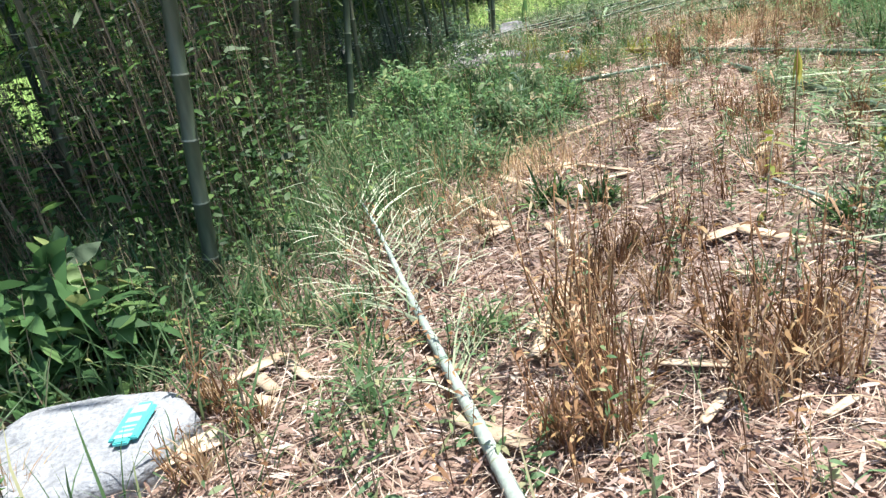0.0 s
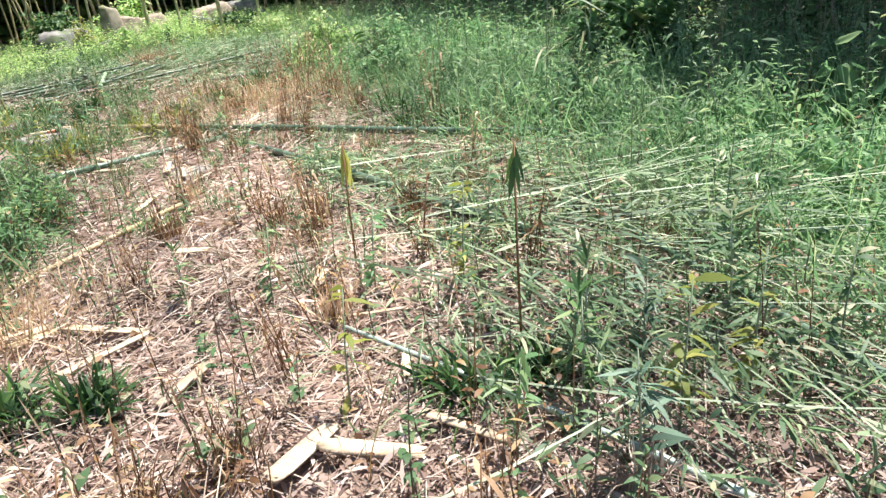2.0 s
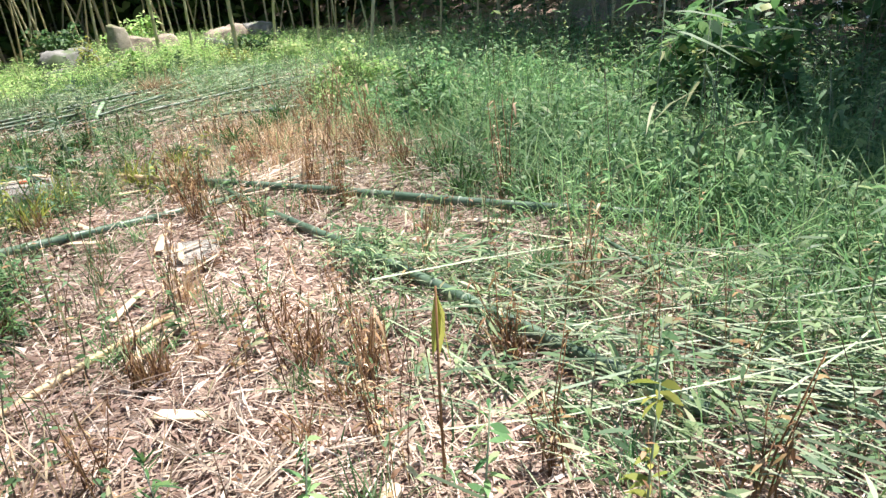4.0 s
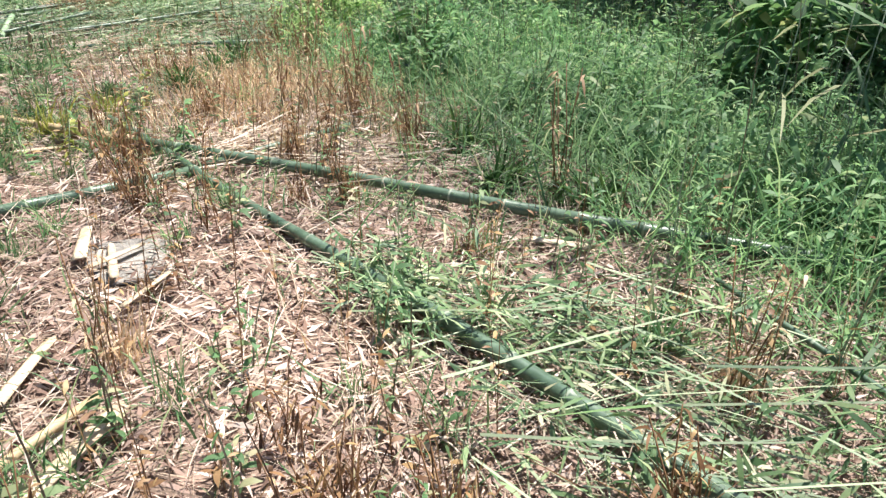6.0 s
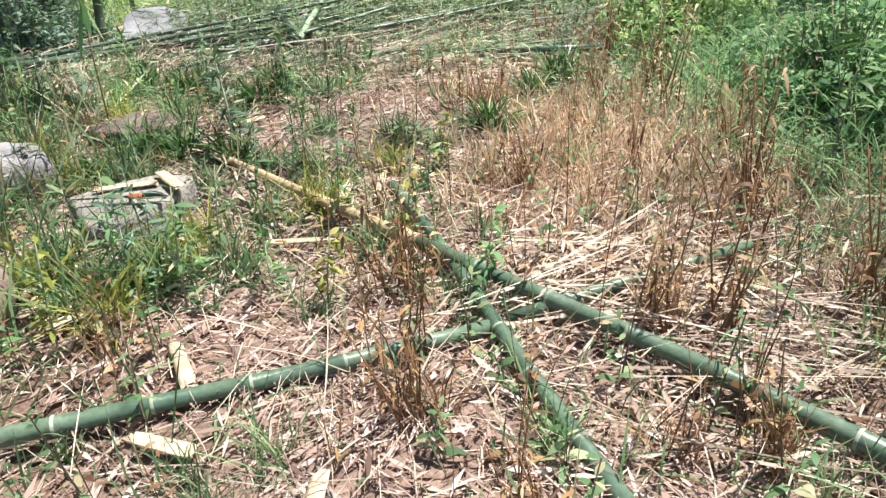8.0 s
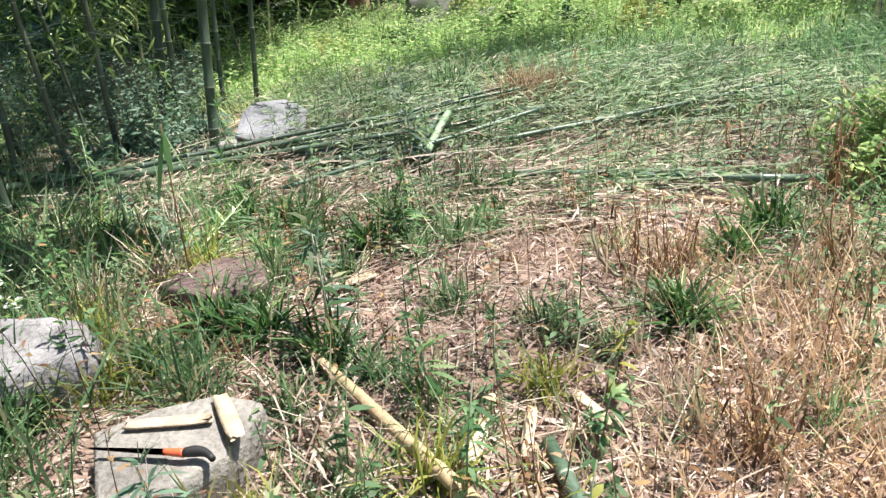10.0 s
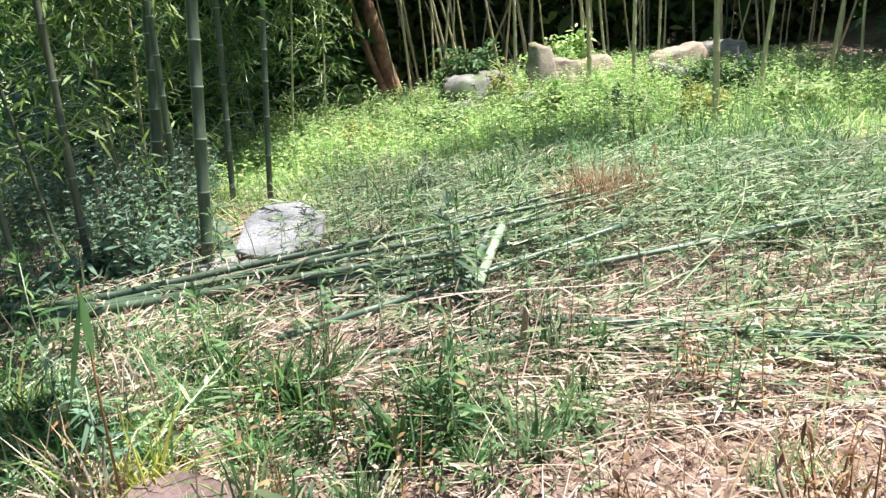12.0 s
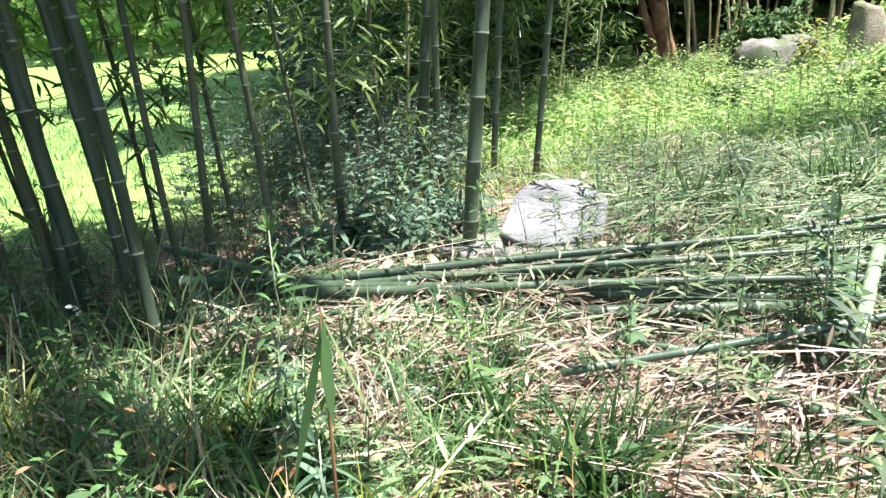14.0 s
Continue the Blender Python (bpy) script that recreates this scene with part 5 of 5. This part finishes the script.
def place_dead(x, y, s, i, label="brown dried weed standing in leaf litter", orange=False):
    ob = tagged(new("dried_weed"), label, "weed", "dried weeds")
    ob.matrix_basis = pose(x, y, float(height(x, y)), 0, 0, i * 47) @ Matrix.Diagonal((s, s, s, 1))
    sts, lv, lo = DEAD[i % 5]
    for st in sts:
        part("stalk", st, ob)
    part("withered_leaves", lo if orange else lv, ob)


BIG_DEAD = [(0.49, 3.11, 1.3), (0.54, 2.92, 1.2), (0.48, 2.71, 1.1), (0.69, 3.60, 1.0), (0.60, 3.33, 1.1), (0.83, 3.77, 0.9), (0.91, 2.70, 1.1), (1.05, 2.78, 1.2), (1.00, 3.02, 1.1), (1.17, 2.72, 1.1), (1.29, 2.99, 1.0), (0.31, 2.75, 0.8), (-0.84, 2.90, 0.7), (-0.85, 3.32, 0.8), (-1.65, 2.98, 1.0), (-1.48, 2.91, 0.9), (-0.69, 3.12, 0.6), (0.39, 4.36, 0.7), (0.89, 3.40, 0.9),
            (1.13, 3.65, 0.9), (1.20, 3.97, 0.8), (1.57, 3.25, 0.9), (0.96, 3.90, 0.8), (1.63, 4.34, 0.8), (1.91, 4.50, 0.9), (2.23, 5.10, 0.9), (2.43, 5.44, 0.9), (1.54, 5.51, 0.8), (1.82, 5.96, 0.7), (2.40, 6.02, 0.8), (2.2, 6.6, 0.8), (2.9, 7.3, 0.9), (2.75, 7.7, 0.9), (2.85, 8.0, 1.0), (2.95, 8.35, 1.1), (3.05, 8.9, 0.9), (3.6, 7.8, 1.1), (3.75, 7.7, 1.2), (3.5, 7.2, 0.8),
            (4.2, 8.1, 1.1), (4.4, 8.3, 1.2), (4.7, 8.6, 1.1), (4.85, 8.9, 1.2), (4.1, 8.6, 1.0), (3.75, 9.0, 0.9), (4.9, 9.4, 1.2), (5.1, 9.8, 1.2), (4.75, 9.9, 1.1), (4.2, 10.2, 0.8), (3.95, 10.2, 1.0), (4.0, 10.05, 0.9), (4.6, 13.1, 1.1), (4.85, 13.3, 1.2), (4.45, 13.35, 1.0), (5.1, 13.1, 1.0), (4.3, 6.6, 1.2), (4.25, 7.6, 1.2), (5.1, 11.2, 1.1), (5.3, 10.6, 1.2), (4.0, 11.0, 0.7), (3.44, 5.26, 0.9), (2.54, 4.63, 0.9), (2.86, 5.14, 0.9), (2.67, 4.16, 1.0), (2.33, 5.69, 0.9)]
for i, (x, y, s) in enumerate(BIG_DEAD):
    place_dead(x, y, s, i, orange=i % 5 == 0)
    if i % 2 == 0 or i < 16:
        clump(x + 0.05, y + 0.03, 0.34 * s, M_ORANGE if i % 3 == 0 else M_BROWN, "withered brown grass tuft among dead weeds", 1000 + i, 70, 0.005, 1.3, 0.35)


def rosette(seed, tall, mat, leaf=0.13, per=46):
    """An upright weed crowded with narrow leaves in whorls, dense at the tip."""
    r = np.random.default_rng(seed)
    v, f = tube([(0, 0, -0.01), (0.01, 0, tall * 0.5), (0.0, 0.01, tall)], [0.005, 0.004, 0.002], 6)
    u = 1 - r.uniform(0, 1, per) ** 1.6 * 0.85
    b = np.stack([0 * u, 0 * u, u * tall], 1)
    L = leaf * r.uniform(0.6, 1.2, per) * (1.25 - 0.45 * u)
    lv = ribbons(b, np.arange(per) * 2.4, np.clip(r.normal(0.2 + 0.7 * (u > 0.9), 0.3, per), -0.3, 1.4), L, L * 0.13, r.uniform(0.1, 0.5, per), LEAF_W, floor=False, seed=seed)
    return np_mesh("stalk", v, f, M_PALE_TWIG), np_mesh("leaves", *lv, mat)


ROSE = [rosette(850 + i, 0.45, (M_GREEN, M_GRASS, M_FERN)[i % 3]) for i in range(6)]
ROSETTES = [(2.13, 11.74, 0.9), (2.28, 11.95, 0.7), (1.12, 12.0, 0.9), (1.25, 12.3, 1.1), (2.88, 11.72, 0.8), (3.28, 12.1, 1.3), (3.34, 12.2, 1.2), (0.9, 11.6, 0.9), (1.6, 11.5, 0.8), (0.35, 11.9, 0.9), (2.6, 10.0, 1.2), (2.62, 10.1, 1.0), (3.05, 10.85, 0.85), (3.1, 11.1, 0.9), (1.9, 11.0, 0.9), (2.0, 13.2, 0.9), (2.5, 13.15, 0.6), (1.95, 13.55, 1.2), (3.2, 13.0, 0.9), (2.9, 14.3, 0.9), (3.5, 14.4, 0.9), (1.60, 5.15, 0.6), (2.30, 3.55, 0.9), (2.46, 3.45, 0.8), (2.11, 3.43, 0.9), (2.76, 3.33, 1.0), (1.95, 3.12, 0.9), (2.9, 9.5, 0.8), (3.15, 9.55, 0.7), (2.1, 8.75, 0.8), (2.3, 8.7, 0.7), (1.95, 8.9, 0.9), (2.15, 9.0, 0.9), (2.55, 8.55, 0.6), (0.9, 6.3, 0.9), (1.1, 6.9, 1.0), (1.4, 7.3, 1.0), (1.6, 7.6, 0.8), (0.59, 6.00, 0.8)]
for i, (x, y, s) in enumerate(ROSETTES):
    ob = tagged(new("leafy_weed"), "upright green weed with whorled narrow leaves", "weed", "leafy weeds")
    ob.matrix_basis = pose(x, y, float(height(x, y)), 0, 0, i * 71) @ Matrix.Diagonal((s, s, s, 1))
    part("stalk", ROSE[i % 6][0], ob)
    part("leaves", ROSE[i % 6][1], ob)


def tall_leaf_plant(x, y, tall, mat, label, seed, n=5, leaf=0.34, w=0.05, lean=0.05, hang=False):
    r = np.random.default_rng(seed)
    ob = tagged(new("tall_plant"), label, "plant")
    ob.location = (x, y, float(height(x, y)))
    v, f = tube([(0, 0, -0.02), (lean * 0.4, 0, tall * 0.5), (lean, 0.0, tall)], [0.005, 0.004, 0.003] if hang else [0.0035, 0.003, 0.002], 7)
    part("stalk", np_mesh("stalk", v, f, M_BROWN if hang else M_GREEN_TWIG), ob)
    u = r.uniform(0.94, 1.0, n) if hang else r.uniform(0.15, 1.0, n)
    b = np.stack([lean * u, 0 * u, tall * u], 1)
    rise = r.uniform(-1.45, -1.15, n) if hang else r.uniform(-0.3, 0.8, n)
    bend = r.uniform(0, 0.1, n) if hang else r.uniform(0.2, 0.7, n)
    lv = ribbons(b, r.uniform(0, 6.3, n), rise, leaf * r.uniform(0.7, 1.2, n), w * r.uniform(0.7, 1.2, n), bend, LEAF_W, floor=False, seed=seed)
    part("leaves", np_mesh("leaves", *lv, mat), ob, "long hanging leaves")


tall_leaf_plant(2.25, 4.80, 0.60, M_YELLOW, "tall dry stalk with hanging yellow-green leaves", 901, 4, 0.22, 0.032, 0.03, True)
tall_leaf_plant(1.98, 10.85, 0.80, M_LUSH, "tall weed with broad green hanging leaf", 902, 3, 0.3, 0.045, 0.04, True)
tall_leaf_plant(2.16, 3.72, 0.80, M_DEEP, "tall dark weed with withered drooping top", 903, 5, 0.14, 0.018, 0.03, True)
tall_leaf_plant(4.94, 8.39, 0.62, M_DEEP, "tall dark weed standing before the thicket", 904, 26, 0.12, 0.035)
tall_leaf_plant(1.64, 3.98, 0.43, M_YELLOW, "short weed with yellowing leaves", 905, 18, 0.09, 0.022)
tall_leaf_plant(2.17, 3.15, 0.48, M_YELLOW, "weed with yellow-green leaves in felled tops", 906, 20, 0.1, 0.025)
for i, (x, y, h) in enumerate([(2.9, 9.0, 0.45), (3.1, 8.7, 0.4), (2.6, 9.25, 0.4), (3.35, 9.15, 0.3), (3.5, 9.4, 0.3), (2.25, 8.6, 0.45), (2.05, 8.7, 0.5), (1.85, 8.5, 0.4), (2.4, 8.85, 0.4), (3.2, 8.2, 0.35), (2.7, 8.4, 0.3), (2.9, 6.2, 0.3), (2.18, 4.57, 0.4), (2.42, 4.28, 0.45), (2.80, 4.52, 0.4), (1.80, 3.41, 0.35), (2.42, 3.08, 0.5), (2.71, 2.96, 0.5), (1.85, 4.86, 0.35)]):
    tall_leaf_plant(x, y, h, (M_LUSH, M_YELLOW, M_GRASS)[i % 3], ("green broad-leaved weed in the litter", "yellowing broad-leaved weed in the litter", "pale green broad-leaved weed in the litter")[i % 3], 910 + i, 26, 0.07, 0.019, 0.05)

tw = new("twig", np_mesh("twig", *tube([(3.80, 10.27, 0.24), (3.78, 10.22, 0.20), (3.79, 10.18, 0.12), (3.84, 10.13, 0.05), (3.9, 10.06, 0.03)], [0.008, 0.007, 0.008, 0.009, 0.007], 7), M_TWIG, smooth=True))
tagged(tw, "dark curled twig sticking up from bare soil", "twig")


def shrub(x, y, rx, ry, h, n, leaf, mat, label, seed, wide=0.4):
    """A low bush: bent twigs from the root and leaves over an uneven dome."""
    r = np.random.default_rng(seed)
    ob = tagged(new("shrub"), label, "shrub")
    ob.location = (x, y, float(height(x, y)))
    k = max(8, n // 40)
    az = r.uniform(0, 6.3, k)
    el = r.uniform(0.6, 1.5, k)
    L = np.hypot(np.cos(el) * max(rx, ry), np.sin(el) * h) * r.uniform(0.7, 1.0, k)
    part("branchwork", np_mesh("branchwork", *ribbons(np.zeros((k, 3)), az, el, L, np.full(k, 0.01), r.uniform(0, 0.2, k), STALK_W, floor=False, seed=seed), M_TWIG), ob)
    d = r.normal(0, 1, (n, 3))
    d /= np.linalg.norm(d, axis=1)[:, None]
    d[:, 2] = np.abs(d[:, 2])
    lump = 0.75 + 0.3 * np.sin(d[:, 0] * 5 + seed) * np.sin(d[:, 1] * 4 + 2 * d[:, 2])
    p = d * (r.uniform(0.35, 1.0, n) ** 0.5 * lump)[:, None] * np.array([rx, ry, h])
    ll = leaf * r.uniform(0.6, 1.4, n)
    part("leaves", np_mesh("leaves", *ribbons(p, r.uniform(0, 6.3, n), r.normal(0.1, 0.5, n), ll, ll * wide, r.uniform(0.1, 0.5, n), LEAF_W, floor=False, seed=seed), mat), ob)
    return ob


shrub(1.40, 13.45, 0.45, 0.35, 0.35, 700, 0.1, M_FERN, "blue-green feathery shrub among bamboo bases", 951, 0.25)
shrub(1.70, 13.75, 0.3, 0.3, 0.45, 420, 0.1, M_FERN, "blue-green leafy shrub beside a grey rock", 952, 0.25)
shrub(1.00, 13.20, 0.4, 0.3, 0.3, 420, 0.1, M_FERN, "blue-green low shrub in shade", 953, 0.25)
shrub(4.39, 19.00, 0.45, 0.4, 0.5, 800, 0.1, M_DEEP, "dark green round shrub on the sunny bank", 954)
shrub(3.15, 21.60, 0.6, 0.5, 0.85, 900, 0.16, M_BANK, "bright yellow-green shrub at the foot of a tree", 955)
shrub(2.61, 22.20, 0.5, 0.5, 0.7, 700, 0.12, M_GREEN, "green shrub with pale flower tips", 956)
shrub(6.28, 19.60, 0.5, 0.4, 0.6, 800, 0.14, M_BANK, "bright green shrub between boulders", 957)
shrub(7.04, 18.80, 0.5, 0.4, 0.55, 800, 0.12, M_DEEP, "dark green shrub between boulders", 958)
shrub(8.87, 19.40, 0.9, 0.6, 0.8, 1300, 0.13, M_DEEP, "broad dark shrub before the grove", 959)
shrub(5.42, 22.00, 0.9, 0.6, 1.3, 1600, 0.14, M_GREEN, "leafy green shrub on top of the bank", 960)
shrub(7.36, 22.30, 1.0, 0.6, 1.2, 1600, 0.14, M_BANK, "sunlit leafy shrub along the grove edge", 961)
# Shrubs added as a dark filling for the shaded hollow behind the lawn.
for k, (x, y, h) in enumerate([(-0.6, 18.8, 1.1), (-0.1, 19.2, 1.7), (0.6, 19.8, 1.8), (-1.3, 20.3, 1.8), (-0.6, 20.8, 2.3), (0.7, 21.4, 2.3), (-1.9, 21.6, 2.4), (-0.2, 17.6, 0.9)]):
    shrub(x, y, 0.7, 0.6, h, 1100, 0.13, M_DEEP if k % 3 else M_FERN, "leafy shrub added to darken the edge of the lawn", 980 + k)
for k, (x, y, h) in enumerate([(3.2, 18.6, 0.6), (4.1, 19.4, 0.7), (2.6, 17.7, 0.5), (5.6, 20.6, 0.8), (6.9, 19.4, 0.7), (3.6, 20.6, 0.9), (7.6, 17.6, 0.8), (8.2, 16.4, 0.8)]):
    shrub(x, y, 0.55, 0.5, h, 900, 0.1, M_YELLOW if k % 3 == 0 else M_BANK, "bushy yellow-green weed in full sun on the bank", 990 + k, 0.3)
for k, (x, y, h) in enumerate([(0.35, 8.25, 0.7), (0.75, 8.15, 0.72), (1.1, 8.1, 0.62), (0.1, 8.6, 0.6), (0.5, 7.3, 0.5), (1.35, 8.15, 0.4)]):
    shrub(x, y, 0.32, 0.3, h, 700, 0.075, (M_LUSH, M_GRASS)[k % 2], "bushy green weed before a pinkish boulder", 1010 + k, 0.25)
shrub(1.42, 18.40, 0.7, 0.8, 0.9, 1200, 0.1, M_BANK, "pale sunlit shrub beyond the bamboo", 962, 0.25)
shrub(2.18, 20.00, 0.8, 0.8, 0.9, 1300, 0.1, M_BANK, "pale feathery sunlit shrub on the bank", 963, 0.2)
shrub(0.20, 7.60, 0.6, 0.5, 0.7, 1400, 0.075, M_LUSH, "green shrub in shade at the clearing edge", 964)
shrub(0.90, 6.60, 0.4, 0.4, 0.5, 900, 0.07, M_GRASS, "grey-green shrub at the clearing edge", 965)
shrub(6.60, 6.40, 0.8, 0.8, 1.2, 1600, 0.16, M_GREEN, "tall leafy shrub in the thicket", 966)
shrub(5.60, 3.00, 0.8, 0.8, 1.0, 1500, 0.16, M_GREEN, "broad-leaved green shrub in the thicket", 967)
shrub(-1.56, 3.98, 0.5, 0.5, 0.75, 500, 0.2, M_GREEN, "broad-leaved green weed beneath bamboo", 968)
shrub(5.70, 9.00, 0.6, 0.8, 0.8, 3600, 0.06, M_LUSH, "bright green shrub along the clearing edge", 969)
shrub(6.00, 10.80, 0.8, 0.8, 0.8, 3600, 0.06, M_BANK, "bright green bushy weeds behind dry grass", 970)

for k, (x, y, h) in enumerate([(1.2, 6.5, 0.42), (0.95, 6.15, 0.4), (1.45, 7.0, 0.42), (1.55, 7.5, 0.38), (0.55, 5.75, 0.4), (0.9, 7.3, 0.5), (0.4, 6.6, 0.55)]):
    shrub(x, y, 0.3, 0.3, h, 900, 0.05, (M_LUSH, M_GRASS, M_GREEN)[k % 3], "fine-leaved green weed at the clearing edge", 1030 + k, 0.25)
shrub(5.20, 3.90, 0.5, 0.4, 0.65, 150, 0.24, M_LUSH, "broad-leaved plant with large pale green leaves", 1040, 0.6)
for k, (x, y) in enumerate([(4.9, 5.6), (5.05, 5.75), (4.75, 5.85)]):
    tall_leaf_plant(x, y, 1.0 + 0.15 * k, M_GRASS, "tall pale reed with long arching leaves", 1045 + k, 14, 0.42, 0.022, 0.12)
for k, (x, y, q) in enumerate([(4.30, 13.05, 0.55), (4.50, 13.15, 0.65), (4.65, 13.05, 0.55), (4.45, 13.35, 0.6), (4.75, 13.3, 0.5)]):
    clump(x, y, q, M_ORANGE if k % 2 else M_BROWN, "withered brown bush standing in felled tops", 1700 + k, 260, 0.006, 1.25, 0.5)


def flowers(n, box, seed, z0, z1):
    r = np.random.default_rng(seed)
    c = np.stack([r.uniform(box[0], box[1], n), r.uniform(box[2], box[3], n), r.uniform(z0, z1, n)], 1)
    k = 5
    b = np.repeat(c, k, 0) + r.normal(0, 0.015, (n * k, 3))
    return ribbons(b, np.tile(np.arange(k) * 1.257, n), np.full(n * k, 0.5), np.full(n * k, 0.028), np.full(n * k, 0.016), np.full(n * k, 0.3), LEAF_W, floor=False, seed=seed)


stuff("white_flowers", joined([flowers(90, (0.7, 1.4, 9.9, 10.6), 971, 0.15, 0.42), flowers(160, (-2.0, 0.8, 10.8, 12.2), 972, 0.35, 0.8), flowers(70, (1.9, 2.9, 21.4, 22.8), 973, 0.2, 0.65), flowers(110, (6.2, 8.8, 4.2, 6.5), 974, 0.7, 1.15)]), M_FLOWER, "small white weed flowers", "flowers")

# ---------------------------------------------------------------- the tree at the back


def tree(x, y, stems, label, seed):
    ob = tagged(new("tree"), label, "tree")
    ob.location = (x, y, float(height(x, y)))
    for p, r0 in stems:
        q = np.array(p, float)
        u = np.linspace(0, 1, 12)
        s = np.linspace(0, 1, len(q))
        pts = np.stack([np.interp(u, s, q[:, k]) for k in range(3)], 1)
        v, f = tube(pts, r0 * (1.25 - 0.75 * u) * (1 + 0.06 * np.sin(u * 19)), 12)
        part("trunk", np_mesh("trunk", v, f, M_BARK, smooth=True), ob, "reddish-brown bark")
    r = np.random.default_rng(seed)
    n = 2600
    c = r.normal(0, 1, (26, 3)) * np.array([1.5, 1.3, 0.9]) + np.array([-0.6, 0, 5.2])
    p = c[r.integers(0, 26, n)] + r.normal(0, 0.4, (n, 3))
    ll = 0.16 * r.uniform(0.6, 1.4, n)
    part("crown", np_mesh("crown", *ribbons(p, r.uniform(0, 6.3, n), r.normal(0, 0.5, n), ll, ll * 0.45, r.uniform(0, 0.4, n), LEAF_W, floor=False, seed=seed), M_CROWN), ob)


tree(4.4, 25.5, [([(0, 0, -0.1), (-0.2, 0, 0.9), (-0.42, 0, 2.0), (-0.5, 0, 3.2), (-0.9, 0.2, 4.6)], 0.16), ([(-0.2, -0.1, -0.1), (-0.5, -0.1, 0.9), (-0.75, -0.1, 1.9), (-1.1, 0.1, 3.4)], 0.08)], "forked tree with reddish bark at the grove edge", 981)

dr = np.random.default_rng(990)
for i, (x, y, z, a, n) in enumerate([(2.42, 13.95, 0.235, 2.6, 26), (2.60, 13.75, 0.21, 1.9, 30), (2.22, 13.98, 0.235, 3.0, 14)]):
    u = dr.uniform(0, 1, n)
    b = np.stack([0.3 * u * math.cos(a), 0.3 * u * math.sin(a), 0.02 + 0.01 * u], 1)
    L = dr.uniform(0.06, 0.12, n)
    lv = ribbons(b, a + dr.normal(0, 0.5, n), dr.normal(0.1, 0.2, n), L, L * 0.14, dr.uniform(0, 0.2, n), LEAF_W, floor=False, seed=990 + i)
    ob = tagged(new("cut_shoot"), "cut bamboo shoot with green leaves on a rock", "shoot")
    ob.location = (x, y, z)
    part("stem", np_mesh("stem", *tube([(0, 0, 0.012), (0.16 * math.cos(a), 0.16 * math.sin(a), 0.03), (0.32 * math.cos(a), 0.32 * math.sin(a), 0.02)], [0.004, 0.003, 0.002], 5), M_GREEN_TWIG), ob)
    part("leaves", np_mesh("leaves", *lv, M_CUT), ob)
